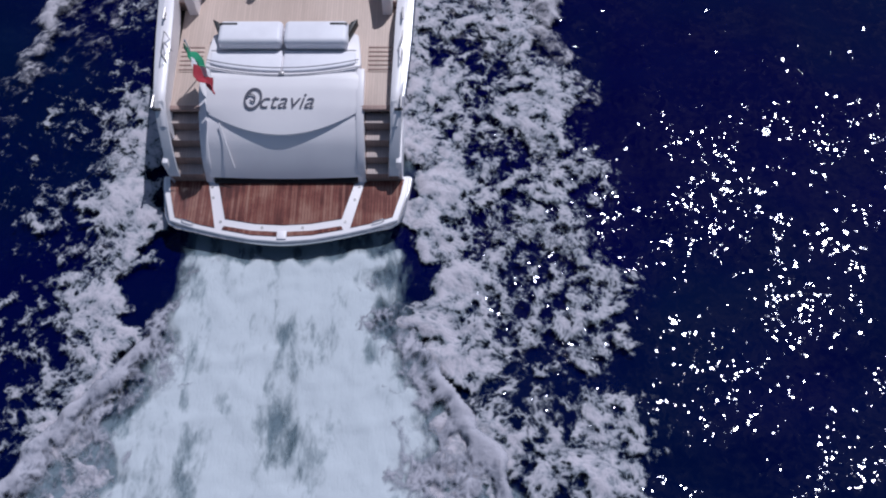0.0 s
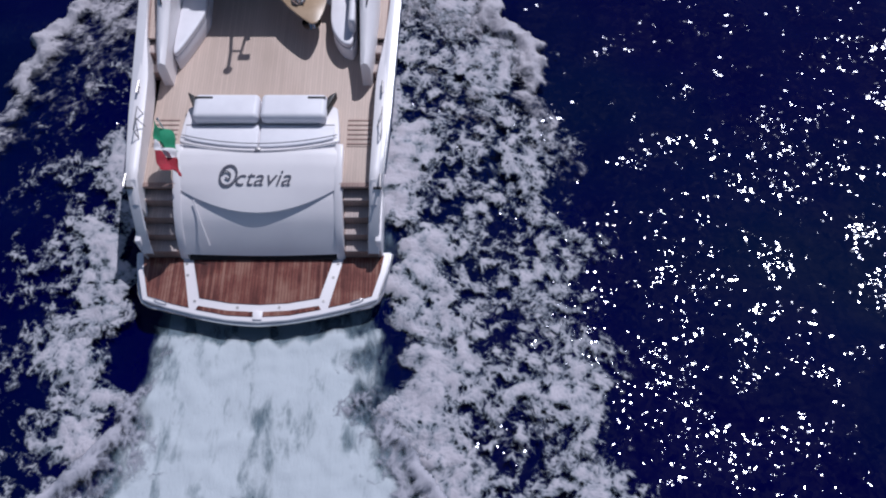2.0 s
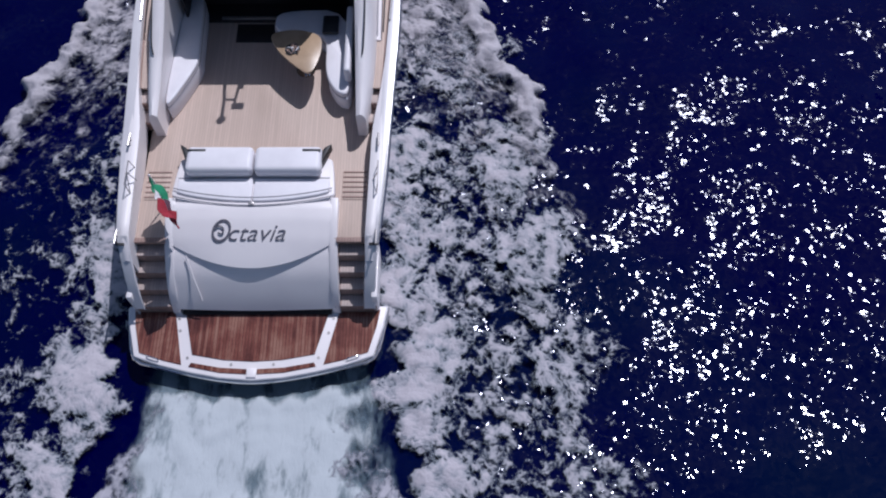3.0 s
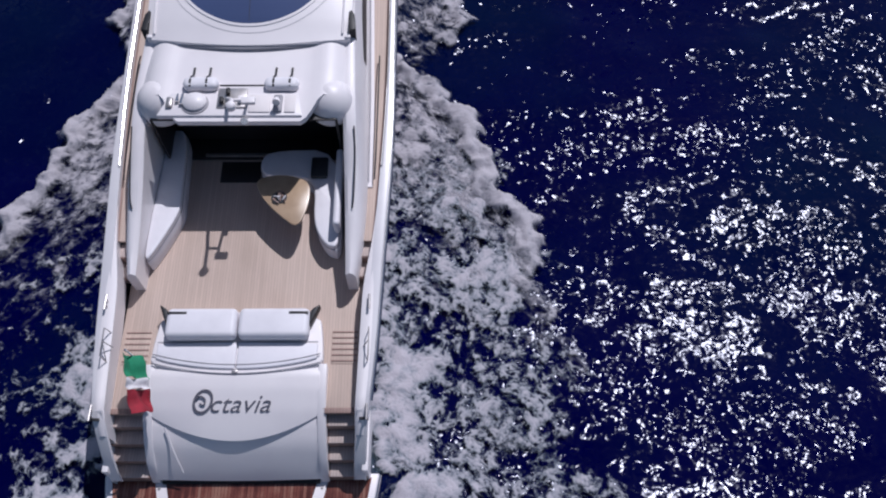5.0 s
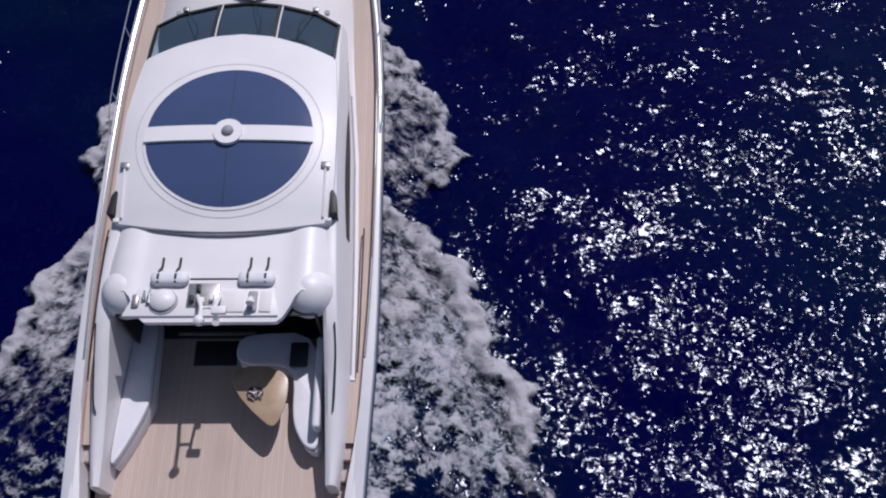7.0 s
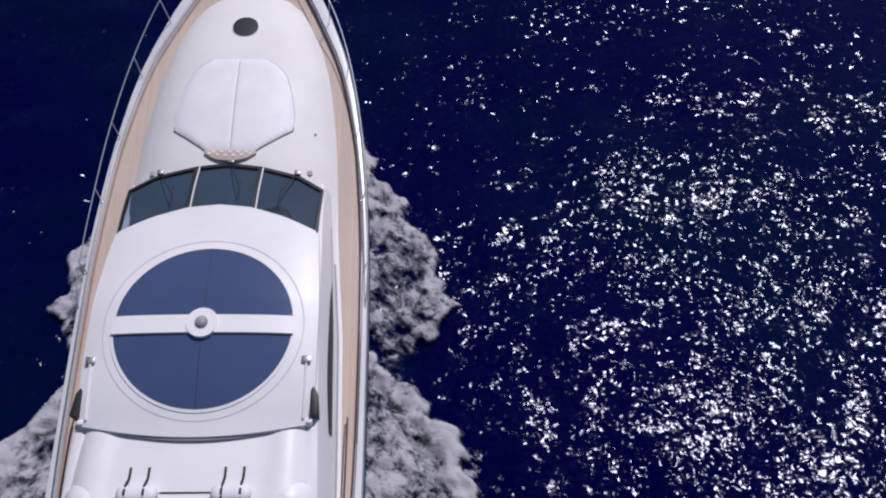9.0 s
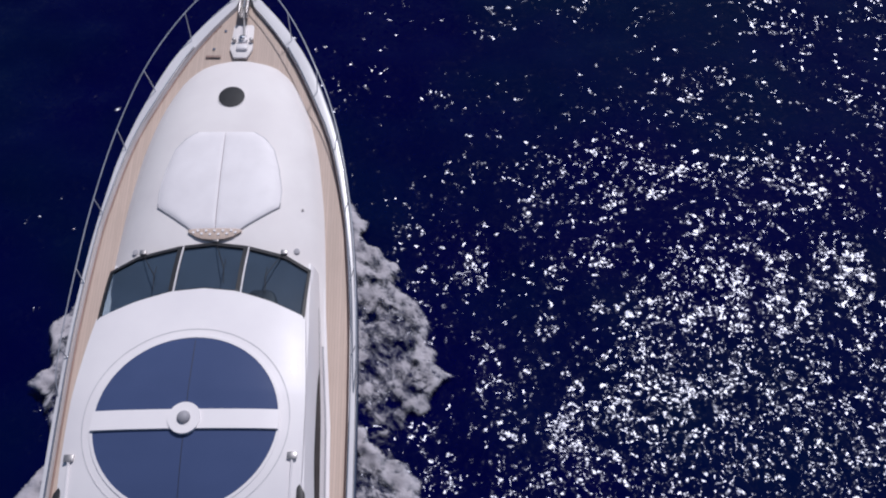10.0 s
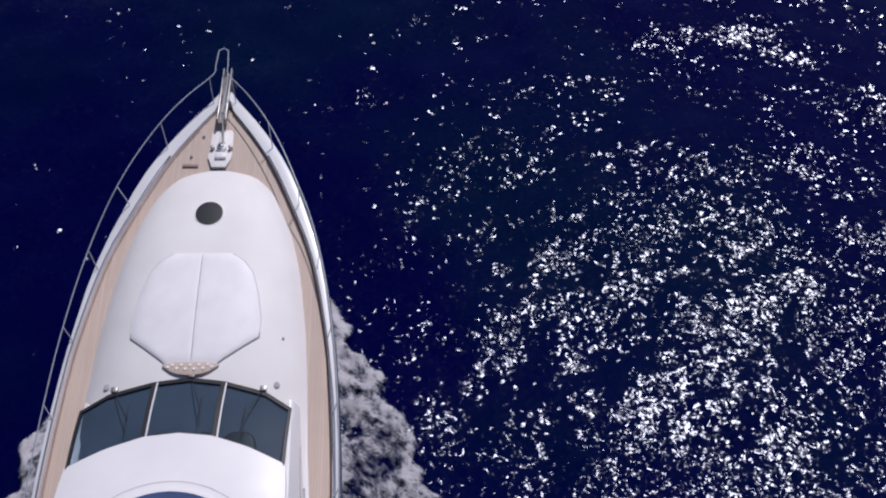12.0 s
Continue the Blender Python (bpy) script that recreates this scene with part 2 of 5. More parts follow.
def foam_material(name, bright, dull, cells=2.4, lean=0, stretch=(1, 1, 1), holes=(1.25, 0.65), blend=0.30, lumps=0.9, mottle=2.2, haze=1.0, relief=0.30):
    """Foam: a net of bubbles round cells of open water, closed where the foam lies thick."""
    m = material(name, bright, 0.9, spec=0.15)

    def calc(op, a, b):
        n = m.node_tree.nodes.new("ShaderNodeMath")
        n.operation = op
        for i, q in enumerate((a, b)):
            if isinstance(q, (int, float)):
                n.inputs[i].default_value = q
            else:
                link(m, q, n.inputs[i])
        return n.outputs[0]

    def vec(op, a, b):
        n = m.node_tree.nodes.new("ShaderNodeVectorMath")
        n.operation = op
        for i, q in enumerate((a, b)):
            if isinstance(q, tuple):
                n.inputs[i].default_value = q
            else:
                link(m, q, n.inputs[i])
        return n.outputs[0]

    pick = m.node_tree.nodes.new("ShaderNodeObjectInfo")
    turn = m.node_tree.nodes.new("ShaderNodeMapping")
    turn.inputs["Rotation"].default_value = (0, 0, math.radians(lean))
    link(m, vec("ADD", vec("MULTIPLY", coords(m), (1, 1, 0.25)), calc("MULTIPLY", pick.outputs["Random"], 40.0)), turn.inputs[0])
    v = vec("MULTIPLY", turn.outputs[0], stretch)
    for scale, reach in ((0.9, 0.40), (3.2, 0.09), (9.0, 0.02)):
        w = node(m, "ShaderNodeTexNoise", Scale=scale, Detail=2.0, Roughness=0.5)
        link(m, v, w.inputs["Vector"])
        v = vec("ADD", v, vec("MULTIPLY", vec("SUBTRACT", w.outputs["Color"], (0.5, 0.5, 0.5)), (reach,) * 3))
    nets = []
    for scale in (cells, cells * 2.5):
        net = node(m, "ShaderNodeTexVoronoi", Scale=scale)
        net.feature = "DISTANCE_TO_EDGE"
        link(m, v, net.inputs["Vector"])
        nets.append(net.outputs["Distance"])
    clots = noise_of(m, v, mottle, 5, 0.6)
    fine = noise_of(m, v, 13.0, 4, 0.6)
    thick = m.node_tree.nodes.new("ShaderNodeAttribute")
    thick.attribute_name = "thickness"
    depth = calc("SUBTRACT", calc("MULTIPLY", thick.outputs["Fac"], 1.5), 0.25)
    depth = calc("ADD", depth, calc("MULTIPLY", calc("SUBTRACT", clots, 0.5), 2.2 * lumps))
    depth = calc("ADD", depth, calc("MULTIPLY", calc("SUBTRACT", fine, 0.5), 0.35))
    depth = calc("SUBTRACT", depth, calc("MULTIPLY", nets[0], holes[0]))
    depth = calc("SUBTRACT", depth, calc("MULTIPLY", nets[1], holes[1]))
    show = m.node_tree.nodes.new("ShaderNodeMapRange")
    show.interpolation_type = "SMOOTHSTEP"
    show.inputs["From Max"].default_value = blend
    show.inputs["To Max"].default_value = haze
    link(m, depth, show.inputs[0])
    gate = calc("MINIMUM", calc("MULTIPLY", thick.outputs["Fac"], 12.0), 1.0)
    tone = calc("ADD", calc("MULTIPLY", depth, 0.45), calc("MULTIPLY", clots, 0.6))
    link(m, ramp(m, tone, [(0.26, dull), (0.72, bright)]), bsdf(m).inputs["Base Color"])
    link(m, bump(m, fine, 0.25, 0.02, bump(m, depth, relief, 0.06)), bsdf(m).inputs["Normal"])
    clear = node(m, "ShaderNodeBsdfTransparent")
    mixed_ = m.node_tree.nodes.new("ShaderNodeMixShader")
    link(m, calc("MULTIPLY", show.outputs[0], gate), mixed_.inputs[0])
    link(m, clear.outputs[0], mixed_.inputs[1])
    link(m, bsdf(m).outputs[0], mixed_.inputs[2])
    link(m, mixed_.outputs[0], m.node_tree.nodes["Material Output"].inputs["Surface"])
    return m


sea_mat = sea_material()
foam_mat = foam_material("sea_foam", (0.465, 0.44, 0.485), (0.14, 0.185, 0.225), 3.2, 30, (1.0, 1.05, 1), (0.85, 0.75), 0.55, 1.3, 3.2)
crest_mat = foam_material("crest_foam", (0.47, 0.445, 0.485), (0.17, 0.19, 0.23), 3.0, 38, (0.85, 1.2, 1), (0.85, 0.65), 0.95, 1.25, 2.8, 0.92)
spray_mat = foam_material("spray_foam", (0.47, 0.445, 0.485), (0.17, 0.19, 0.23), 3.0, -38, (0.85, 1.2, 1), (0.85, 0.65), 0.95, 1.25, 2.8, 0.92)
wash_mat = foam_material("wash_foam", (0.48, 0.52, 0.555), (0.13, 0.21, 0.25), 1.8, 0, (1.45, 0.6, 1), (0.45, 0.35), 1.15, 1.15, 1.3, 1.0, 0.16)
wing_mat = foam_material("wake_foam", (0.40, 0.39, 0.44), (0.17, 0.19, 0.24), 2.4, 0, (1.1, 0.9, 1), (1.1, 0.8), 0.75, 1.0)
churn_mat = foam_material("churned_water", (0.20, 0.26, 0.31), (0.05, 0.10, 0.13), 1.8, 0, (1.3, 0.6, 1), (0.8, 0.5), 1.0, 1.1, 1.6, 0.75)


# ---- building helpers ----
ABOARD = []  # everything that travels with the yacht


def interp(table, y):
    if y <= table[0][0]:
        return table[0][1]
    for (a, p), (b, q) in zip(table, table[1:]):
        if y <= b:
            return p + (q - p) * (y - a) / (b - a)
    return table[-1][1]


def smooth(table, y):
    """Like interp, but rounded at the knots."""
    return (interp(table, y - 0.3) + 2 * interp(table, y) + interp(table, y + 0.3)) / 4


def thing(name, place, label, category, group="", aboard=True, kind=""):
    ob = new(name)
    ob.location = place
    ob.empty_display_size = 0.1
    tagged(ob, label, category, group, kind)
    if aboard:
        ABOARD.append(ob)
    return ob


def origin(ob):
    p = Vector(ob.location)
    while ob.parent:
        ob = ob.parent
        p += ob.location
    return p


def finish(me, sharp=38):
    me.shade_smooth()
    me.set_sharp_from_angle(angle=radians(sharp))


def part(name, bm, mat, parent, label="", sharp=38):
    """One mesh under a thing or a part; the bmesh is in the yacht's space."""
    bmesh.ops.translate(bm, verts=bm.verts, vec=-origin(parent))
    bmesh.ops.recalc_face_normals(bm, faces=bm.faces)
    me = bpy.data.meshes.new(name)
    bm.to_mesh(me)
    bm.free()
    me.materials.append(mat)
    finish(me, sharp)
    ob = new(name, me)
    ob.parent = parent
    return tagged(ob, label)


def joined(*many):
    out = bmesh.new()
    for bm in many:
        me = bpy.data.meshes.new("tmp")
        bm.to_mesh(me)
        bm.free()
        out.from_mesh(me)
        bpy.data.meshes.remove(me)
    return out


def bevelled(bm, width, segments=2):
    edges = [e for e in bm.edges if len(e.link_faces) == 2 and e.calc_face_angle(0) > 0.5]
    bmesh.ops.bevel(bm, geom=edges, offset=width, segments=segments, profile=0.5, affect="EDGES", clamp_overlap=True)
    return bm


def box(x0, x1, y0, y1, z0, z1, bevel=0.01, segments=2):
    bm = bmesh.new()
    bmesh.ops.create_cube(bm, size=1)
    for v in bm.verts:
        v.co = ((x0 + x1) / 2 + v.co.x * (x1 - x0), (y0 + y1) / 2 + v.co.y * (y1 - y0), (z0 + z1) / 2 + v.co.z * (z1 - z0))
    return bevelled(bm, bevel, segments) if bevel else bm


def prism(outline, z0, z1, bevel=0.02, segments=2, slope=None):
    """An upright slab over an outline; slope(x, y) lifts its upper face."""
    bm = bmesh.new()
    low = [bm.verts.new((x, y, z0)) for x, y in outline]
    top = [bm.verts.new((x, y, z1 + (slope(x, y) if slope else 0))) for x, y in outline]
    bm.faces.new(low[::-1])
    bm.faces.new(top)
    n = len(outline)
    for i in range(n):
        bm.faces.new((low[i], low[(i + 1) % n], top[(i + 1) % n], top[i]))
    bmesh.ops.recalc_face_normals(bm, faces=bm.faces)
    return bevelled(bm, bevel, segments) if bevel else bm


def rounded(outline, steps=2):
    """Chaikin corners for an outline."""
    for _ in range(steps):
        out = []
        for i, (x, y) in enumerate(outline):
            u, w = outline[(i + 1) % len(outline)]
            out += [(0.78 * x + 0.22 * u, 0.78 * y + 0.22 * w), (0.22 * x + 0.78 * u, 0.22 * y + 0.78 * w)]
        outline = out
    return outline


def tube(points, r, sides=8, closed=False):
    bm = bmesh.new()
    pts = [Vector(p) for p in points]
    rings = []
    for i, p in enumerate(pts):
        a, b = pts[max(i - 1, 0)], pts[min(i + 1, len(pts) - 1)]
        d = (b - a).normalized()
        s = d.cross(Vector((0, 0, 1)))
        s = s.normalized() if s.length > 1e-3 else Vector((1, 0, 0))
        n = s.cross(d)
        rr = r[i] if isinstance(r, (list, tuple)) else r
        rings.append([bm.verts.new(p + rr * (math.cos(q) * s + math.sin(q) * n)) for q in (math.tau * k / sides for k in range(sides))])
    for a, b in zip(rings, rings[1:]):
        for k in range(sides):
            bm.faces.new((a[k], a[(k + 1) % sides], b[(k + 1) % sides], b[k]))
    bm.faces.new(rings[0][::-1])
    bm.faces.new(rings[-1])
    return bm


def curve_points(points, n=8):
    """A smooth line through the points."""
    pts = [Vector(p) for p in points]
    out = []
    for i in range(len(pts) - 1):
        a, b, c, d = pts[max(i - 1, 0)], pts[i], pts[i + 1], pts[min(i + 2, len(pts) - 1)]
        for k in range(n):
            t = k / n
            out.append(0.5 * (2 * b + (c - a) * t + (2 * a - 5 * b + 4 * c - d) * t * t + (3 * b - a - 3 * c + d) * t ** 3))
    return out + [pts[-1]]


def sheet(f, nu, nv, thick=0.0, down=(0, 0, -1)):
    """A surface f(u, v), u and v in 0..1; thick gives it a lower skin and edges."""
    bm = bmesh.new()
    g = [[bm.verts.new(f(i / nu, j / nv)) for j in range(nv + 1)] for i in range(nu + 1)]
    for i in range(nu):
        for j in range(nv):
            bm.faces.new((g[i][j], g[i + 1][j], g[i + 1][j + 1], g[i][j + 1]))
    if thick:
        d = Vector(down) * thick
        h = [[bm.verts.new(v.co + d) for v in row] for row in g]
        for i in range(nu):
            for j in range(nv):
                bm.faces.new((h[i][j], h[i][j + 1], h[i + 1][j + 1], h[i + 1][j]))
        for i in range(nu):
            for j in (0, nv):
                bm.faces.new((g[i][j], g[i + 1][j], h[i + 1][j], h[i][j]))
        for j in range(nv):
            for i in (0, nu):
                bm.faces.new((g[i][j], g[i][j + 1], h[i][j + 1], h[i][j]))
    return bm


def loft(sections, closed=True, caps=True):
    bm = bmesh.new()
    rings = [[bm.verts.new(p) for p in s] for s in sections]
    n = len(rings[0])
    for a, b in zip(rings, rings[1:]):
        for k in range(n if closed else n - 1):
            bm.faces.new((a[k], a[(k + 1) % n], b[(k + 1) % n], b[k]))
    if caps:
        bm.faces.new(rings[0][::-1])
        bm.faces.new(rings[-1])
    return bm


def disc(x, y, z, rx, ry, height, steps=28, dome=0.0):
    bm = bmesh.new()
    ring = [bm.verts.new((x + rx * math.cos(a), y + ry * math.sin(a), z)) for a in (math.tau * k / steps for k in range(steps))]
    ring2 = [bm.verts.new((v.co.x, v.co.y, z + height)) for v in ring]
    ring3 = [bm.verts.new((x + (v.co.x - x) * 0.75, y + (v.co.y - y) * 0.75, z + height + dome * 0.6)) for v in ring]
    mid = bm.verts.new((x, y, z + height + dome))
    for k in range(steps):
        q = (k + 1) % steps
        bm.faces.new((ring[k], ring[q], ring2[q], ring2[k]))
        bm.faces.new((ring2[k], ring2[q], ring3[q], ring3[k]))
        bm.faces.new((ring3[k], ring3[q], mid))
    bm.faces.new(ring[::-1])
    return bm


def roll(x0, x1, y, z, ry, rz, nx=22, seed=0):
    """A stuffed bolster lying across the ship, softer at its ends."""
    rnd = random.Random(seed)
    secs = []
    for i in range(nx + 1):
        u = i / nx
        e = (1 - abs(2 * u - 1) ** 7) ** 0.5 if 0 < u < 1 else 0.25
        w = 1 + 0.03 * math.sin(9 * u + rnd.random())
        secs.append([(x0 + u * (x1 - x0), y + ry * e * w * math.copysign(abs(math.cos(a)) ** 0.75, math.cos(a)), z + rz * e * w * math.copysign(abs(math.sin(a)) ** 0.75, math.sin(a)))
                     for a in (math.tau * k / 16 for k in range(16))])
    return loft(secs)


# ---- lines of the yacht: y runs from the stern platform to the bow ----
BEAM = [(0.35, 2.2), (1.3, 2.32), (2.4, 2.43), (3.4, 2.52), (5.3, 2.62), (6.6, 2.70), (8, 2.74), (11, 2.75), (12.5, 2.73), (13.6, 2.67), (14.8, 2.57), (16.2, 2.37), (17.1, 2.17),
        (17.7, 1.96), (18.4, 1.72), (19.1, 1.40), (19.7, 1.02), (20.2, 0.66), (20.6, 0.30), (20.85, 0.06)]
KEEL = [(1, -0.7), (15, -0.75), (17, -0.5), (18.2, 0.1), (19.2, 1.0), (20.2, 2.4), (20.85, 3.7)]
COACH = [(6, 2.31), (8.3, 2.30), (10.8, 2.26), (12.2, 2.20), (13.7, 2.13), (15.2, 2.03), (16.5, 1.86), (17.4, 1.64), (18.0, 1.41), (18.4, 1.18), (18.7, 0.90), (18.82, 0.66), (18.87, 0.40)]
COACH_TOP = [(12.3, 3.55), (13.4, 3.66), (13.8, 3.78), (14.2, 3.87), (15.5, 4.02), (16.8, 4.06), (17.6, 4.02), (18.2, 3.96), (18.6, 3.88), (18.87, 3.72)]


CAP = [(6.6, 0.20), (9, 0.14), (15, 0.12), (17, 0.19), (18.5, 0.30), (20, 0.32)]  # width of the white gunwale


def sheer(y):
    z = 1.95 + 2.05 * max(y - 1, 0) / 19.8
    return z if y > 2.1 else 0.62 + (z - 0.62) * max(0, min(1, (y - 1.15) / 0.95)) ** 0.55


def deck_z(y):
    return sheer(y) - 0.11


yacht = thing("motor_yacht", (0, 10, 0), "white motor yacht under way, teak decks, hardtop, round blue sunroof", "yacht")


def build_hull():
    ys = [1.18, 1.3, 1.5, 1.8, 2.1, 2.6] + [3 + 0.6 * k for k in range(26)] + [18.4, 18.8, 19.2, 19.5, 19.8, 20.1, 20.35, 20.6, 20.75, 20.85]
    secs = []
    for y in ys:
        b, zs, kz = smooth(BEAM, y), sheer(y), smooth(KEEL, y)
        f = max(0, min(1, (y - 8) / 11.5))
        side = []
        for h, aft, bow in ((0, 0, 0), (0.2, 0.70, 0.10), (0.32, 0.88, 0.24), (0.5, 0.945, 0.46), (0.7, 0.975, 0.72), (0.87, 0.99, 0.91), (0.955, 1.0, 0.985)):
            side.append(((aft * (1 - f) + bow * f) * b, kz + h * (zs - kz)))
        side.append((b - 0.015, zs - 0.012))
        side.append((b - 0.045, zs))
        side.append((max(b - interp(CAP, y), b * 0.4), zs))
        side.append((max(b - interp(CAP, y) - 0.02, b * 0.35), zs - 0.22 if y > 2.3 else zs - 0.05))
        secs.append([(x, y, z) for x, z in side[::-1]] + [(-x, y, z) for x, z in side[1:]])
    part("hull", loft(secs, closed=False, caps=False), hull_paint, yacht, "white glossy hull with flared bow")
    # closed stern under the steps
    part("stern_panel", box(-2.42, 2.42, 1.16, 1.26, -0.5, 0.52, 0.01), gelcoat, yacht)
    # chromed rubbing strips along the gunwale
    for s in (-1, 1):
        line = [(s * (smooth(BEAM, y) + 0.012), y, sheer(y) - 0.16) for y in [2.3 + 0.5 * k for k in range(36)]] + [(s * (smooth(BEAM, y) + 0.012), y, sheer(y) - 0.16) for y in (20.4, 20.7)]
        part("rubbing_strip", tube(line, 0.028, 6), chrome, yacht, "polished steel rubbing strip")


def build_decks():
    # side decks and foredeck, laid between the gunwales
    for s in (-1, 1):
        def lay(u, v, s=s):
            y = 5.30 + (20.45 - 5.30) * v
            outer = max(smooth(BEAM, y) - interp(CAP, y) - 0.015, 0.02)
            inner = 1.9 if y < 12.3 else 0.0
            return (s * (inner + (outer - inner) * u), y, deck_z(y))
        part("deck", sheet(lay, 10, 70, 0.05), teak, yacht, "pale teak side deck")

        # white margin that the teak runs out against
        def margin(u, v, s=s):
            y = 5.3 + (19.9 - 5.3) * v
            outer = max(smooth(BEAM, y) - interp(CAP, y), 0.02)
            return (s * max(outer - 0.05 * u, 0.01), y, deck_z(y) + 0.012)
        part("deck_margin", sheet(margin, 1, 70, 0.02), step_teak, yacht, "darker teak margin plank")
        # white waterway at the foot of the cabin, and the polished toe rail
        foot_of = [(6, 2.27), (8.3, 2.26), (10.8, 2.20), (12.2, 2.09), (13.7, 1.98)]
        part("waterway", sheet(lambda u, v: (s * (interp(foot_of, 6.4 + 7.1 * v) - 0.03 + 0.12 * u), 6.4 + 7.1 * v, deck_z(6.4 + 7.1 * v) + 0.03), 2, 40, 0.03), gelcoat, yacht, "white waterway beside the cabin")
        part("waterway_seam", tube([(s * (interp(foot_of, y) + 0.012), y, deck_z(y) + 0.034) for y in [6.5 + 0.35 * k for k in range(20)]], 0.012, 6), seam_grey, yacht, "grey sealant line")
        part("toe_rail", tube([(s * (smooth(BEAM, y) - interp(CAP, y) + 0.02), y, sheer(y) + 0.022) for y in [6.8 + 0.4 * k for k in range(32)]], 0.02, 8), chrome, yacht, "polished steel toe rail")
    # white gunwale caps beside the cockpit
    for s in (-1, 1):
        def cap(u, v, s=s):
            y = 1.75 + (6.6 - 1.75) * v
            outer = smooth(BEAM, y) - 0.04
            inner = smooth([(1.7, 2.15), (3.2, 2.20), (4.4, 2.24), (5.2, 2.38), (6.6, 2.52)], y)
            bulge = 0.05 * math.sin(math.pi * u) * (1 - v)
            return (s * (inner + (outer - inner) * u), y, sheer(y) + bulge - 0.02)
        part("gunwale_cap", sheet(cap, 6, 24, 0.5), gelcoat, yacht, "rounded white gunwale")
    # cockpit sole and side passages
    part("cockpit_sole", prism([(-2.2, 2.22), (-1.55, 2.22), (-1.55, 2.6), (1.55, 2.6), (1.55, 2.22), (2.2, 2.22), (2.25, 9.4), (-2.25, 9.4)], 1.62, 1.72, 0.01), teak, yacht, "pale teak cockpit sole")
    # steps from the passages down to the platform
    for s in (-1, 1):
        for k in range(4):
            top, y1 = 1.72 - 0.235 * (k + 1) + 0.02, 2.24 - 0.245 * k
            x0, x1 = sorted((s * 1.62, s * (2.26 + 0.02 * k)))
            # the riser's shade is put into its darker teak, the tread's sunlight into paler
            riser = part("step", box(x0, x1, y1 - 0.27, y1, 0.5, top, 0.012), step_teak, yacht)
            part("tread", box(x0 + 0.02, x1 - 0.02, y1 - 0.265, y1 - 0.03, top, top + 0.012, 0.004), tread_teak, riser, "teak stair tread in a lit tone")
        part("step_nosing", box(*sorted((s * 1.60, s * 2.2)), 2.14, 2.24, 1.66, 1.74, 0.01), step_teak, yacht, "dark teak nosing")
        part("stair_side", box(*sorted((s * 2.24, s * 2.36)), 1.25, 2.4, 0.5, 1.2, 0.03), gelcoat, yacht)


def build_platform():
    edge = [(-2.52, 1.36), (-2.45, 0.95), (-2.27, 0.33), (-1.75, 0.15), (-1.18, 0.01), (-0.6, -0.10), (0, -0.15), (0.6, -0.10), (1.18, 0.01), (1.75, 0.15), (2.27, 0.33), (2.45, 0.95), (2.52, 1.36)]
    base = part("swim_platform", prism(edge, 0.36, 0.535, 0.03, 3), gelcoat, yacht, "white bathing platform edged in white")
    # teak fields inside the white frame
    side = [(-2.38, 1.28), (-2.32, 0.93), (-2.17, 0.40), (-1.7, 0.245), (-1.34, 0.16), (-1.60, 1.28)]
    part("teak_field", prism(side, 0.53, 0.552, 0.004, 1), wet_teak, base, "wet red-brown teak")
    part("teak_field", prism([(-x, y) for x, y in side][::-1], 0.53, 0.552, 0.004, 1), wet_teak, base, "wet red-brown teak")
    part("teak_field", prism([(-1.41, 1.30), (-1.16, 0.36), (-0.55, 0.25), (0, 0.22), (0.55, 0.25), (1.16, 0.36), (1.41, 1.30)], 0.53, 0.552, 0.004, 1), wet_teak, base, "wet red-brown teak")
    for s in (-1, 1):
        part("teak_field", prism([(s * 0.10, -0.03), (s * 0.6, 0.0), (s * 1.2, 0.12), (s * 1.16, 0.20), (s * 0.6, 0.10), (s * 0.10, 0.07)][::s], 0.53, 0.552, 0.004, 1), wet_teak, base, "wet red-brown teak")
    for x, y in ((-1.5, 1.1), (-1.45, 0.85), (1.48, 1.1), (1.40, 0.8), (-1.24, 0.30), (1.24, 0.30), (-0.4, 0.165), (0.4, 0.165), (0, 0.03)):
        part("deck_socket", disc(x, y, 0.535, 0.028, 0.028, 0.012, 12), dull_steel, base, "steel deck socket")
    part("stern_light", box(-0.09, 0.09, -0.10, 0.08, 0.53, 0.575, 0.015), gelcoat, base)
    part("fender_strip", tube(curve_points([(x * 1.003, y - 0.015, 0.45) for x, y in edge], 3), 0.03, 6), chrome, base, "polished steel edge strip")
    for s in (-1, 1):
        part("grab_bar", tube(curve_points([(s * 1.78, 0.24, 0.56), (s * 1.80, 0.26, 0.60), (s * 1.98, 0.32, 0.60), (s * 2.0, 0.34, 0.56)], 4), 0.014, 6), chrome, base)


TRANSOM = [(2.74, 1.955), (2.55, 1.90), (2.2, 1.76), (1.85, 1.585), (1.60, 1.44)]


def transom_z(y):
    return interp(sorted(TRANSOM), y)


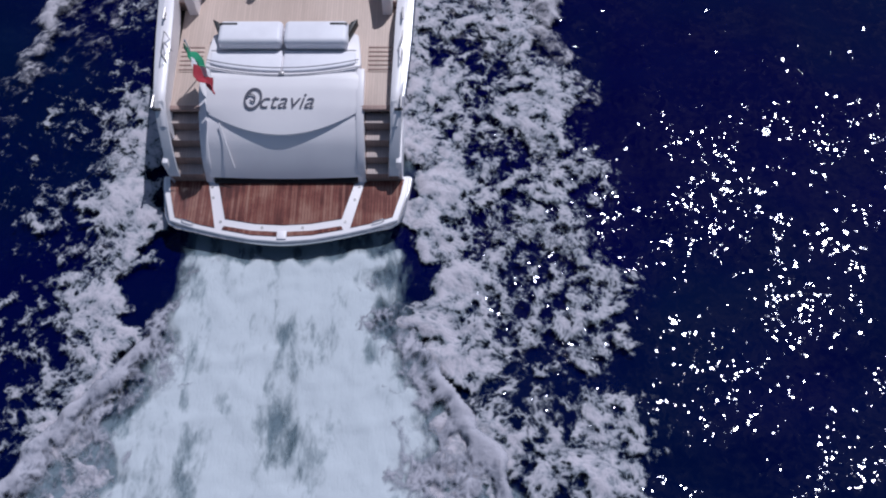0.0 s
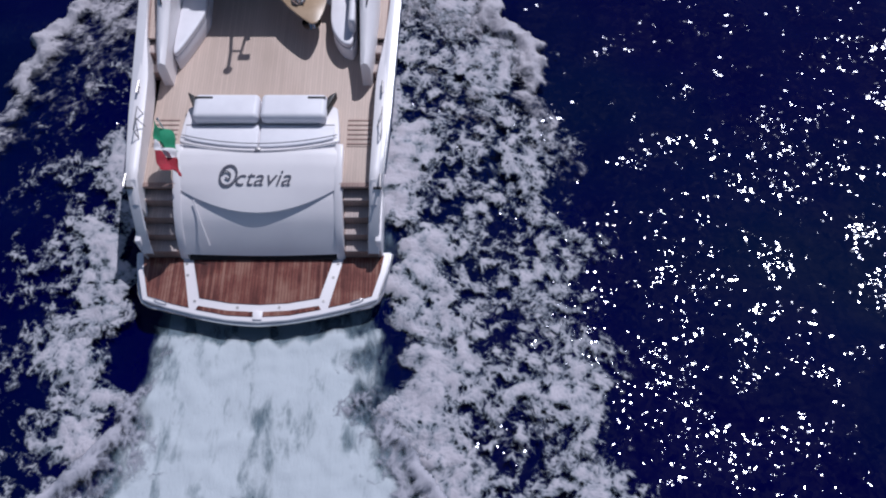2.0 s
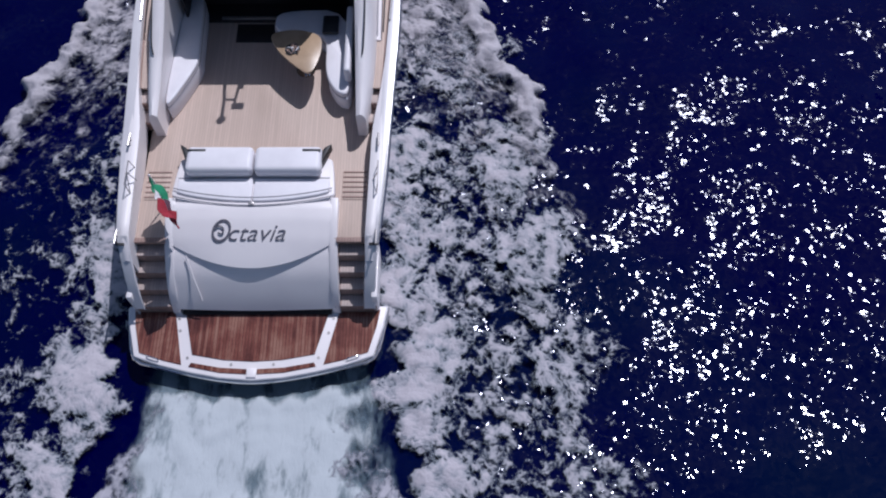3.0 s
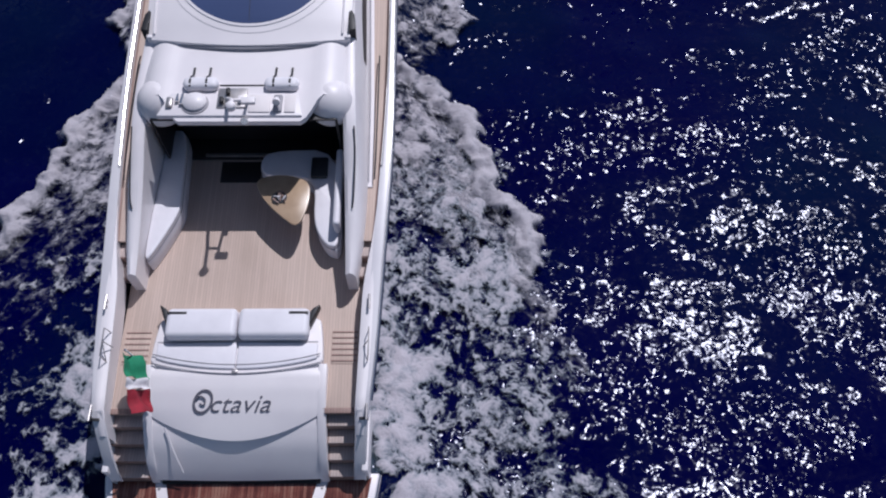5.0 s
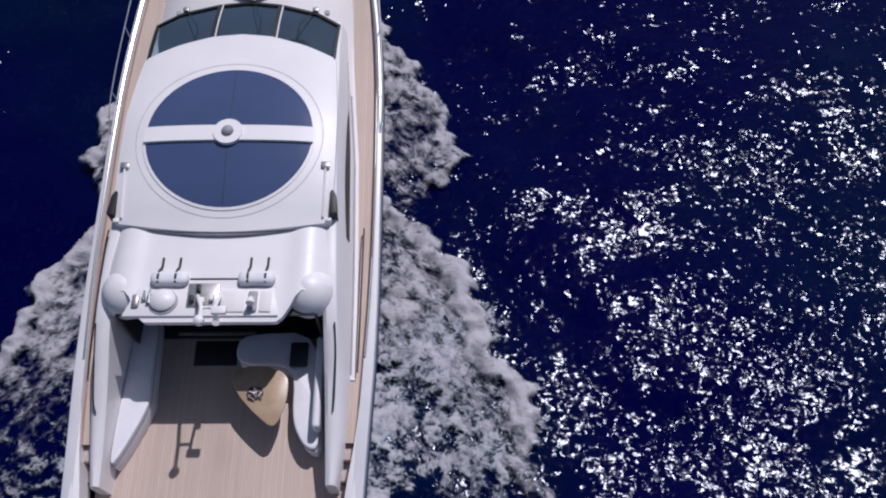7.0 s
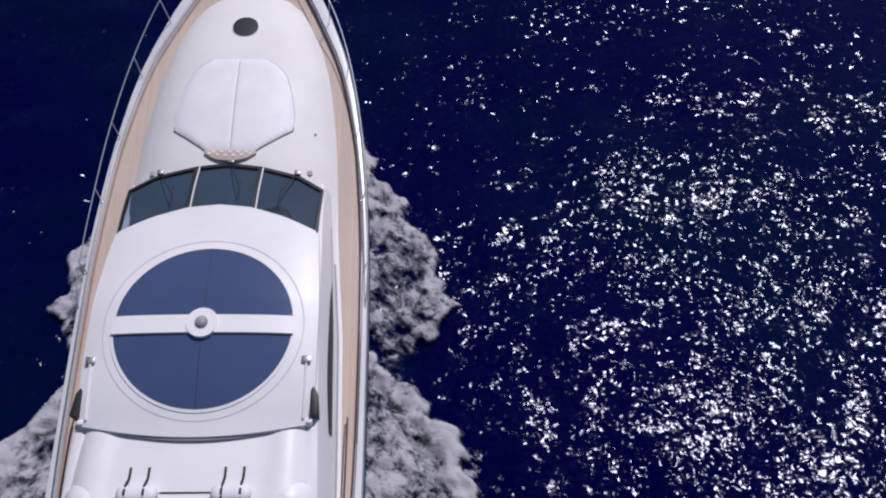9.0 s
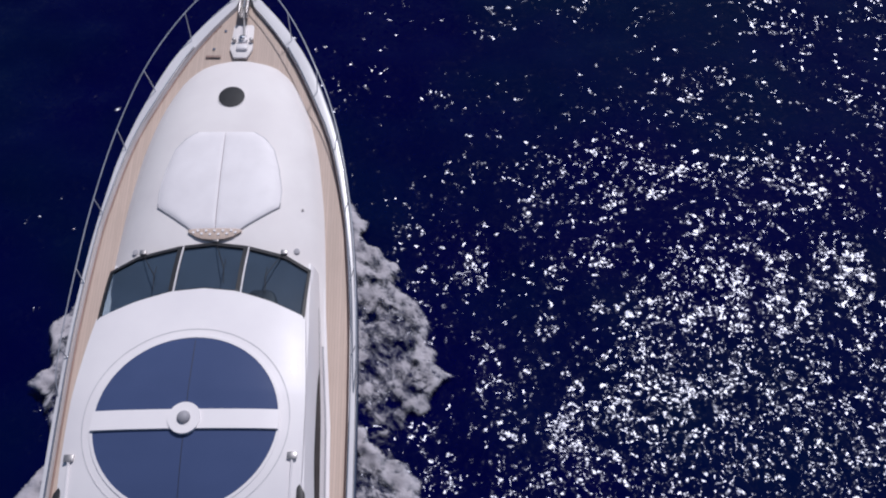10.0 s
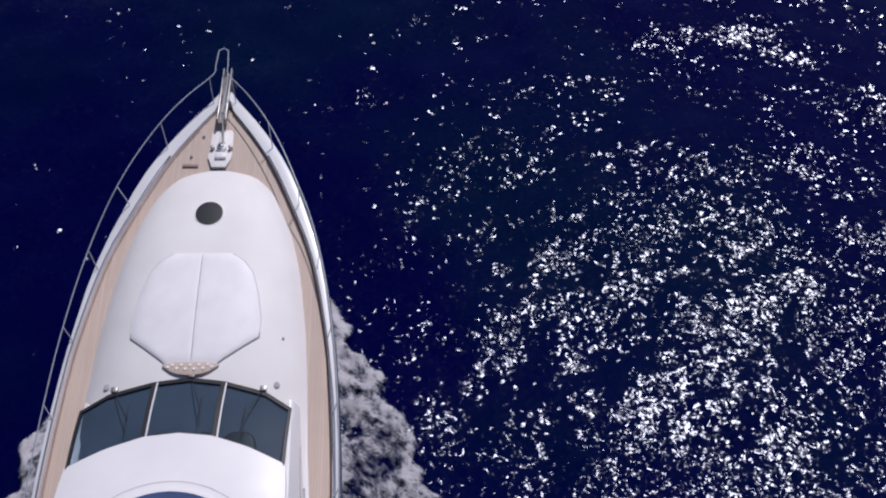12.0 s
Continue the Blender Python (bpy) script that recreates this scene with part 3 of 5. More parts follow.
def build_transom():
    # upper shell of the tender garage, its lower edge bowed like a smile
    def upper(u, v):
        x = (2 * u - 1) * 1.50
        drop = 1.72 + 0.34 * (x / 1.35) ** 2
        y = 3.30 + (drop - 3.30) * v
        z = interp([(1.3, 1.34), (1.6, 1.46), (1.85, 1.585), (2.2, 1.76), (2.55, 1.90), (2.80, 1.955), (2.96, 1.93), (3.3, 1.90)], y)
        return (x, y, z - 0.05 * (x / 1.5) ** 4 - 0.03 * v ** 8)
    part("garage_door", sheet(upper, 36, 20, 0.10, (0, 0.45, -0.9)), gelcoat, yacht, "white sloping garage door")

    def lower(u, v):
        x = (2 * u - 1) * 1.53
        y = 2.32 - 1.10 * v - 0.02 * math.cos(math.pi * x / 3)
        z = smooth([(1.0, 0.30), (1.20, 0.60), (1.30, 0.88), (1.48, 1.18), (1.68, 1.37), (1.9, 1.50), (2.3, 1.70)], y)
        return (x, y, z + 0.012)
    part("transom_panel", sheet(lower, 24, 16, 0.12, (0, 0.8, -0.6)), gelcoat, yacht, "white curved transom panel")
    for s in (-1, 1):
        ys = [(1.20, 0.60), (1.30, 0.86), (1.45, 1.12), (1.75, 1.42), (2.1, 1.66), (2.5, 1.84), (3.0, 1.92)]
        outline = [(y, z) for y, z in ys] + [(3.0, 0.5), (1.20, 0.5)]
        bm = bmesh.new()
        a = [bm.verts.new((s * 1.46, y, z)) for y, z in outline]
        b = [bm.verts.new((s * 1.62, y, z)) for y, z in outline]
        bm.faces.new(a)
        bm.faces.new(b[::-1])
        for i in range(len(outline)):
            j = (i + 1) % len(outline)
            bm.faces.new((a[i], b[i], b[j], a[j]))
        bmesh.ops.recalc_face_normals(bm, faces=bm.faces)
        part("transom_wing", bevelled(bm, 0.02), gelcoat, yacht)
    # thin white tube slanting down the transom
    part("boat_hook", tube([(-1.21, 1.93, 1.60), (-1.08, 1.58, 1.36), (-0.98, 1.30, 0.95)], 0.016, 6), gelcoat, yacht, "slim white tube on the transom")
    part("drain_gap", box(-1.44, 1.44, 1.175, 1.30, 0.5, 0.60, 0.01), rubber, yacht, "black gap under the garage door")
    # name on the slope
    letters = []
    for body, shear, x0, x1, y0, y1 in (("O", 0.25, -0.72, -0.36, 2.13, 2.53), ("ctavia", 0.36, -0.40, 0.66, 2.16, 2.42)):
        fc = bpy.data.curves.new("lettering", "FONT")
        fc.body, fc.size, fc.shear, fc.extrude, fc.offset = body, 0.36, shear, 0.006, -0.003
        ob = bpy.data.objects.new("tmp", fc)
        me = bpy.data.meshes.new_from_object(ob)
        bm = bmesh.new()
        bm.from_mesh(me)
        lo = [min(v.co[i] for v in bm.verts) for i in (0, 1)]
        hi = [max(v.co[i] for v in bm.verts) for i in (0, 1)]
        for v in bm.verts:
            x = x0 + (x1 - x0) * (v.co.x - lo[0]) / (hi[0] - lo[0])
            y = y0 + (y1 - y0) * (v.co.y - lo[1]) / (hi[1] - lo[1])
            v.co = (x, y, transom_z(y) + 0.016 + v.co.z)
        letters.append(bm)
        bpy.data.objects.remove(ob)
        bpy.data.meshes.remove(me)
    swash = tube(curve_points([(-0.60, 2.30, 1.83), (-0.52, 2.27, 1.82), (-0.50, 2.36, 1.86), (-0.58, 2.41, 1.88), (-0.66, 2.36, 1.86)], 6), [0.006] + [0.016] * 23 + [0.005], 6)
    part("lettering", joined(*letters, swash), letter_grey, yacht, "grey slanted lettering")


def coach_z(x, y):
    """Height of the coachroof's surface."""
    w, low = smooth(COACH, y) if y < 18.3 else interp(COACH, y), deck_z(y) - 0.04
    top = max(smooth(COACH_TOP, y), low + 0.1)
    return low + (top - low) * max(0.0, 1 - min(1, abs(x) / w) ** 3.2) ** 0.85


def build_coachroof():
    secs = []
    for y in [12.3 + 0.3 * k for k in range(21)] + [18.45, 18.6, 18.72, 18.8, 18.87]:
        w = smooth(COACH, y) if y < 18.3 else interp(COACH, y)
        across = [math.copysign(abs(-1 + a / 9) ** 0.72, -1 + a / 9) for a in range(19)]
        secs.append([(w * q, y, coach_z(w * q, y)) for q in across])
    part("coachroof", loft(secs, closed=False, caps=False), antislip, yacht, "white coachroof with non-slip finish")
    hatch = part("deck_hatch", disc(0, 17.62, 3.985, 0.29, 0.29, 0.05, 32), gelcoat, yacht, "round deck hatch")
    part("hatch_glass", disc(0, 17.62, 4.035, 0.272, 0.272, 0.012, 32, 0.01), rubber, hatch, "black round hatch glass")
    # teak air grille let into the roof behind the foredeck pad
    grate = part("air_grille", prism(rounded([(-0.57, 14.39), (-0.30, 14.21), (0, 14.165), (0.30, 14.21), (0.57, 14.39), (0.3, 14.43), (-0.3, 14.43)], 1), 3.80, 3.935, 0.01), teak, yacht, "teak air grille")
    for i in range(11):
        x = -0.40 + 0.08 * i
        part("grille_hole", disc(x, 14.325 + (0.045 if i % 2 else -0.035) + 0.25 * x * x * (i % 2 == 0), 3.94, 0.028, 0.026, 0.012, 10), gelcoat, grate)
    for x in (-1.55, 1.55):
        part("deck_light", disc(x, 14.08, coach_z(x, 14.08) - 0.01, 0.06, 0.06, 0.03, 16, 0.006), seam_grey, yacht)
    part("cleat_eye", disc(1.62, 15.0, coach_z(1.62, 15.0) - 0.01, 0.02, 0.02, 0.05, 10, 0.01), dull_steel, yacht)


WS_BASE = [(-1.88, 13.53), (-1.40, 13.84), (-0.64, 14.05), (0, 14.13), (0.64, 14.05), (1.40, 13.84), (1.88, 13.53)]
WS_TOP = [(-1.85, 12.45), (-1.22, 12.75), (-0.60, 12.95), (0, 13.01), (0.60, 12.95), (1.22, 12.75), (1.85, 12.45)]


def ws_point(u, v, lift=0.0):
    """On the windscreen: u across from -1 to 1, v from its foot to the roof."""
    a = 1.88 * u
    foot = (a, interp([(x, y) for x, y in WS_BASE], a), 3.86 - 0.05 * u * u)
    b = 1.85 * u
    head = (b, interp([(x, y) for x, y in WS_TOP], b), 4.10 - 0.09 * u * u)
    return Vector([p + (q - p) * v for p, q in zip(foot, head)]) + Vector((0, 0, lift + 0.03 * math.sin(math.pi * v)))


def build_windscreen():
    frame_ = part("windscreen", joined(
        sheet(lambda u, v: ws_point(2 * u - 1, -0.02 + 0.07 * v, 0.02), 40, 2, 0.05),
        sheet(lambda u, v: ws_point(2 * u - 1, 0.965 + 0.05 * v, 0.02), 40, 2, 0.05),
        sheet(lambda u, v: ws_point(-1 + 0.025 * u, v, 0.02), 2, 12, 0.05),
        sheet(lambda u, v: ws_point(0.975 + 0.025 * u, v, 0.02), 2, 12, 0.05)), rubber, yacht, "black windscreen frame")
    for u0 in (-0.33, 0.33):
        part("mullion", sheet(lambda u, v: ws_point(u0 - 0.02 + 0.04 * u, v, 0.025), 2, 12, 0.06), rubber, frame_, "black mullion")
        part("mullion_trim", sheet(lambda u, v: ws_point(u0 + 0.026 + 0.012 * u, v, 0.03), 1, 12, 0.03), gelcoat, frame_)
    for a, b in ((-0.975, -0.35), (-0.31, 0.31), (0.35, 0.975)):
        p = part("pane", sheet(lambda u, v: ws_point(a + (b - a) * u, 0.04 + 0.93 * v), 14, 10, 0.008), glass, frame_, "tinted windscreen pane")
        p.visible_shadow = False
    for u0, u1 in ((-0.70, -0.52), (0.02, 0.16), (0.72, 0.58)):
        foot = ws_point(u0, -0.04, 0.05)
        tip = ws_point(u1, 0.55, 0.05)
        wiper = part("wiper_arm", tube([foot, foot.lerp(tip, 0.5) + Vector((0, 0, 0.03)), tip], 0.008, 6), rubber, frame_, "black wiper arm")
        part("wiper_blade", tube([tip + (ws_point(u1, 0.2, 0.03) - tip) * 0.6, tip, ws_point(u1 + 0.02, 0.85, 0.04)], 0.007, 6), rubber, wiper)
        part("wiper_motor", box(foot.x - 0.06, foot.x + 0.06, foot.y - 0.03, foot.y + 0.07, foot.z - 0.06, foot.z + 0.03, 0.015), dull_steel, wiper)

    def dash(u, v):
        p, q = ws_point((2 * u - 1) * 0.97, 0.02), ws_point((2 * u - 1) * 0.97, 1.0)
        return (p.x + (q.x - p.x) * v, p.y + (q.y - p.y) * v, 3.845 - 0.05 * (2 * u - 1) ** 2 - 0.06 * v)
    part("dashboard", sheet(dash, 24, 10, 0.02), dash_cloth, yacht, "grey-blue dashboard behind the windscreen")


ROOF_Z = [(8.6, 3.88), (9.2, 4.07), (10, 4.22), (11, 4.31), (12, 4.27), (13.1, 4.10)]
ROOF_W = [(8.6, 1.92), (9.5, 1.98), (11, 1.98), (12.4, 1.88), (13.1, 1.80)]


def roof_z(x, y):
    u = x / smooth(ROOF_W, y)
    return smooth(ROOF_Z, y) - 0.10 * u * u - 0.08 * u ** 6


def roof_point(u, v):
    front = interp(WS_TOP, u * 1.85) + 0.02
    back = 8.64 + 0.24 * u * u
    y = back + (front - back) * v
    x = u * smooth(ROOF_W, y)
    return Vector((x, y, roof_z(x, y)))


def build_roof():
    roof = part("hardtop", sheet(lambda u, v: roof_point(2 * u - 1, v), 32, 40, 0.16), gelcoat, yacht, "white moulded hardtop")
    # aft landing of the hardtop, one step lower, with rounded shoulders
    def aft(u, v):
        x = (2 * u - 1) * (2.02 - 0.04 * v)
        q = max(0, abs(x) - 1.25) / 0.77
        back = 6.97 + 0.56 * min(1, max(0, abs(x) - 1.12) / 0.34) ** 1.5
        y = back + (8.98 - back) * v
        z = interp([(6.9, 3.76), (7.3, 3.795), (8.2, 3.80), (9.0, 3.78)], y)
        z += 0.06 * math.sin(math.pi * min(1, q)) * max(0, min(1, (y - 6.9) / 0.5)) - 0.32 * q ** 3
        return (x, y, z)
    part("hardtop_landing", sheet(aft, 40, 24, 0.12), gelcoat, roof, "white rear part of the hardtop")
    for s in (-1, 1):
        def pod(u, v, s=s):
            a, b = math.tau * u, math.pi / 2 * (1 - v) - 0.95 * v
            return (s * 1.60 + 0.45 * math.cos(b) * math.cos(a), 7.68 + 0.46 * math.cos(b) * math.sin(a), 3.40 + 0.45 * math.sin(b))
        part("hardtop_shoulder", sheet(pod, 28, 12), gelcoat, roof, "rounded white shoulder of the hardtop")
    part("roof_lip", tube(curve_points([(u * 1.74, 8.62 + 0.24 * u * u, roof_z(u * 1.74, 8.66) - 0.075) for u in (-1, -0.6, -0.2, 0.2, 0.6, 1)], 5), 0.03, 8), seam_grey, roof, "grey gutter under the roof edge")
    # round sunroof: two blue panes and a white bar with its cap
    CX, CY, RX, RY = 0.03, 10.52, 1.53, 1.46

    def half(y0, y1):
        def f(u, v):
            y = y0 + (y1 - y0) * v
            reach = RX * math.sqrt(max(0, 1 - ((y - CY) / RY) ** 2))
            x = CX + (2 * u - 1) * reach
            return (x, y, roof_z(x, y) + 0.012)
        return f
    sunroof = part("sunroof", sheet(lambda u, v: (lambda a, r: (CX + r * RX * math.cos(a), CY + r * RY * math.sin(a), roof_z(CX + r * RX * math.cos(a), CY + r * RY * math.sin(a)) + 0.018))(math.tau * u, 1.0 + 0.035 * v), 72, 2, 0.02), gelcoat, roof, "round sunroof in a white frame")
    part("sunroof_groove", sheet(lambda u, v: (lambda a, r: (CX + r * RX * math.cos(a), CY + r * RY * math.sin(a), roof_z(CX + r * RX * math.cos(a), CY + r * RY * math.sin(a)) + 0.006))(math.tau * u, 1.115 + 0.012 * v), 72, 1, 0.006), pale_seam, sunroof, "thin grey groove")
    for y0, y1 in ((CY - RY, CY - 0.19), (CY + 0.15, CY + RY)):
        pane = part("pane", sheet(half(y0, y1), 40, 26, 0.01), shade_blue, sunroof, "blue tinted pane")
        part("pane_seam", sheet(lambda u, v: (CX + 0.01 * (u - 0.5), y0 + 0.05 + (y1 - y0 - 0.1) * v, roof_z(CX, y0 + 0.05 + (y1 - y0 - 0.1) * v) + 0.015), 1, 16, 0.004), rubber, pane)
    part("crossbar", sheet(lambda u, v: (CX + (2 * u - 1) * RX * 1.01, CY - 0.185 + 0.33 * v, roof_z(CX + (2 * u - 1) * RX, CY) + 0.05), 24, 2, 0.06), gelcoat, sunroof, "white crossbar")
    cap = part("bar_cap", disc(CX, CY - 0.01, roof_z(CX, CY) + 0.0, 0.27, 0.27, 0.075, 32), gelcoat, sunroof, "round white cap on the crossbar")
    part("dome", disc(CX, CY - 0.01, roof_z(CX, CY) + 0.075, 0.11, 0.11, 0.03, 20, 0.06), seam_grey, cap, "small grey dome")
    for s in (-1, 1):
        part("roof_rail", tube([(s * 1.80, 8.95, roof_z(1.8, 8.95) + 0.03), (s * 1.82, 9.9, roof_z(1.82, 9.9) + 0.03)], 0.022, 6), gelcoat, roof)
        part("rail_end", box(*sorted((s * 1.74, s * 1.90)), 9.86, 9.98, roof_z(1.8, 9.9), roof_z(1.8, 9.9) + 0.06, 0.015), dull_steel, roof)
        part("side_vent", prism([(s * 1.90, 9.58), (s * 1.92, 8.98), (s * 2.05, 9.0), (s * 2.02, 9.38)][::s], 3.60, 3.95, 0.01), rubber, roof, "black side vent")
        part("vent_fin", box(*sorted((s * 1.84, s * 1.95)), 8.88, 8.96, 3.7, 3.86, 0.02), gelcoat, roof)
    # bolsters, straps and fittings on the landing
    for x0, x1, straps in ((-1.08, -0.42, (-0.93, -0.63)), (0.42, 1.06, (0.60, 0.90))):
        b = part("roof_bolster", roll(x0, x1, 7.74, 3.87, 0.13, 0.10), vinyl, roof, "white rolled bolster")
        for x in straps:
            part("strap", sheet(lambda u, v: (x - 0.02 + 0.04 * u, 7.63 + 0.54 * v, interp([(7.61, 3.94), (7.74, 3.985), (7.87, 3.94), (7.99, 3.83), (8.3, 3.82)], 7.63 + 0.54 * v)), 1, 12, 0.012), rubber, b, "black strap")
    part("landing_seam", box(-0.42, 0.42, 7.75, 7.775, 3.78, 3.815, 0.004), rubber, roof, "dark joint")
    panel = part("landing_panel", prism([(-1.5, 7.06), (1.15, 7.06), (1.04, 7.58), (-1.3, 7.58)], 3.70, 3.82, 0.02, 2), gelcoat, roof, "white equipment panel")
    part("antenna_dome", disc(-0.82, 7.34, 3.82, 0.22, 0.20, 0.07, 28, 0.09), gelcoat, panel, "white antenna dome")
    part("antenna_base", disc(-0.82, 7.32, 3.81, 0.25, 0.23, 0.03, 28), seam_grey, panel)
    part("lamp_base", box(-1.34, -1.22, 7.22, 7.44, 3.81, 3.90, 0.03), dull_steel, panel)
    part("horn", tube([(-1.06, 7.54, 3.86), (-1.06, 7.28, 3.86)], [0.02, 0.045], 10), chrome, panel, "chrome horn")
    part("horn", tube([(-1.15, 7.52, 3.86), (-1.15, 7.34, 3.86)], [0.018, 0.04], 10), chrome, panel, "chrome horn")
    part("pedestal", box(0.62, 0.78, 7.12, 7.50, 3.81, 3.88, 0.03), seam_grey, panel)
    part("vent_cowl", tube(curve_points([(0.70, 7.30, 3.86), (0.70, 7.30, 3.98), (0.70, 7.20, 4.02)], 4), [0.05] * 6 + [0.07] * 3, 12), gelcoat, panel, "white vent cowl")
    part("locker_lid", box(0.82, 1.02, 7.12, 7.52, 3.81, 3.85, 0.02), antislip, panel)
    part("locker_lid", box(0.16, 0.56, 7.12, 7.52, 3.81, 3.85, 0.02), antislip, panel)
    mast = part("mast", joined(
        tube([(-0.26, 7.46, 3.80), (0.02, 6.95, 4.42), (0.10, 6.62, 4.66)], 0.035, 8),
        tube([(0.14, 7.46, 3.80), (0.24, 6.95, 4.42), (0.26, 6.84, 4.50)], 0.03, 8),
        tube([(0.01, 6.95, 4.41), (0.25, 6.95, 4.41)], 0.028, 8)), gelcoat, roof, "white raked mast with two legs")
    part("mast_lamp", disc(0.10, 6.60, 4.64, 0.08, 0.08, 0.10, 14, 0.04), gelcoat, mast)
    part("mast_lamp", box(0.22, 0.46, 6.78, 6.92, 4.48, 4.56, 0.02), gelcoat, mast)
    foot = part("mast_foot", box(-0.42, 0.12, 7.22, 7.66, 3.80, 3.86, 0.02), dull_steel, mast, "grey mast step")
    for x, y in ((-0.32, 7.34), (-0.14, 7.30), (0.02, 7.36), (-0.22, 7.54)):
        part("bracket", box(x - 0.035, x + 0.035, y - 0.06, y + 0.06, 3.86, 3.95, 0.012), rubber if x < -0.2 else gelcoat, foot)
    part("search_light", tube([(0.12, 7.04, 3.80), (0.12, 6.92, 3.84)], [0.05, 0.07], 12), chrome, roof)


def build_sides():
    TOPZ = [(4.55, 2.40), (5.4, 2.66), (6.3, 3.00), (7.1, 3.42), (7.9, 3.62), (8.9, 3.70), (10, 3.92), (12, 3.95), (12.8, 3.86), (13.7, 3.70)]
    OUT = [(4.55, 2.09), (5.2, 2.22), (6, 2.27), (8.3, 2.26), (10.8, 2.20), (12.2, 2.09), (13.7, 1.98)]
    INN = [(4.55, 1.92), (5.2, 1.90), (6.5, 1.87), (7.6, 1.84), (8.6, 1.80), (12.2, 1.74), (13.7, 1.80)]
    TOPX = [(4.55, 2.04), (5.2, 2.10), (6.5, 2.12), (8, 2.06), (9, 2.02), (12.2, 1.93), (13.7, 1.86)]
    for s in (-1, 1):
        secs = []
        for k in range(47):
            y = 4.55 + 0.2 * k
            zt, xo, xi, xt = smooth(TOPZ, y), smooth(OUT, y), smooth(INN, y), smooth(TOPX, y)
            zb = 1.68 if y < 12.2 else deck_z(y) - 0.05
            zd = deck_z(y) - 0.06
            secs.append([(s * xo, y, zb), (s * xo, y, zd + 0.1), (s * (xo * 0.4 + xt * 0.6), y, zd + 0.75 * (zt - zd)), (s * xt, y, zt - 0.03), (s * (xt - 0.05), y, zt), (s * (xi + 0.06), y, zt - 0.01), (s * xi, y, zt - 0.07), (s * xi, y, zb)])
        part("cabin_side", loft(secs), gelcoat, yacht, "white cabin side running aft into the cockpit coaming")
        # dark side window and the slit of the grab rail
        def window(u, v, s=s):
            y = 8.9 + (13.0 - 8.9) * u
            zt, xo, xt, zd = smooth(TOPZ, y), smooth(OUT, y), smooth(TOPX, y), deck_z(y)
            f = 0.40 + 0.28 * v * math.sin(math.pi * min(1, u * 1.3 + 0.12)) ** 0.5
            z = zd - 0.06 + (zt - zd) * f
            x = interp([(0.1, xo), (0.75, xo * 0.4 + xt * 0.6), (1.0, xt)], f) + 0.012
            return (s * x, y, z)
        part("side_window", sheet(window, 24, 4, 0.006, (s * 1, 0, 0)), rubber, yacht, "long dark side window")
        part("handrail", tube(curve_points([(s * 2.03, 5.7, 2.80), (s * 2.06, 5.9, 2.93), (s * 2.08, 6.6, 3.20), (s * 2.06, 7.1, 3.44)], 5), 0.014, 6), rubber, yacht, "dark grab rail")
        part("handrail", tube(curve_points([(s * 2.40, 6.5, sheer(6.5) + 0.03), (s * 2.42, 7.2, sheer(7.2) + 0.08), (s * 2.44, 8.8, sheer(8.8) + 0.08), (s * 2.44, 9.3, sheer(9.3) + 0.02)], 5), 0.016, 6), rubber, yacht, "dark rail on the side deck")
        # two steps from the side deck into the cockpit, in the stairs' shaded and lit teak
        for k, (y0, z) in enumerate(((5.04, 2.14), (4.72, 1.93))):
            st = part("step", box(*sorted((s * 2.02, s * 2.40)), y0 - 0.02, y0 + 0.32, 1.68, z, 0.012), step_teak, yacht)
            part("tread", box(*sorted((s * 2.04, s * 2.38)), y0, y0 + 0.29, z, z + 0.012, 0.004), tread_teak, st, "teak tread in a lit tone")


def build_interior():
    # Dark sheets paint in the hardtop's shade; the black slab stands for an opening
    part("bulkhead", box(-1.78, 1.78, 8.0, 8.1, 1.7, 3.48, 0.01), shade_and_trim, yacht, "near-black bulkhead painting in the shade under the hardtop")
    part("companionway", box(-0.80, 0.02, 6.95, 7.45, 1.715, 1.735, 0.006), shade_and_trim, yacht, "black slab standing for the dark companionway opening")
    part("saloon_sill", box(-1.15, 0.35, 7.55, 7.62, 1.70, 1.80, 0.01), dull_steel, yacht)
    part("saloon_floor", box(-1.75, 1.75, 7.50, 8.0, 1.72, 1.76, 0.005), shade_and_trim, yacht, "near-black sheet painting in the shade on the saloon floor")
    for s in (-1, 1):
        part("side_lining", box(*sorted((s * 1.70, s * 1.75)), 7.22, 8.0, 1.72, 3.46, 0.008), shade_and_trim, yacht, "near-black sheet added as side shade under the hardtop")
    part("deckhead", box(-1.72, 1.72, 7.2, 12.6, 3.46, 3.50, 0.01), shade_and_trim, yacht, "near-black sheet painting in the hardtop's shaded underside")


build_hull()
build_decks()
build_platform()
build_transom()
build_coachroof()
build_windscreen()
build_roof()
build_sides()
build_interior()


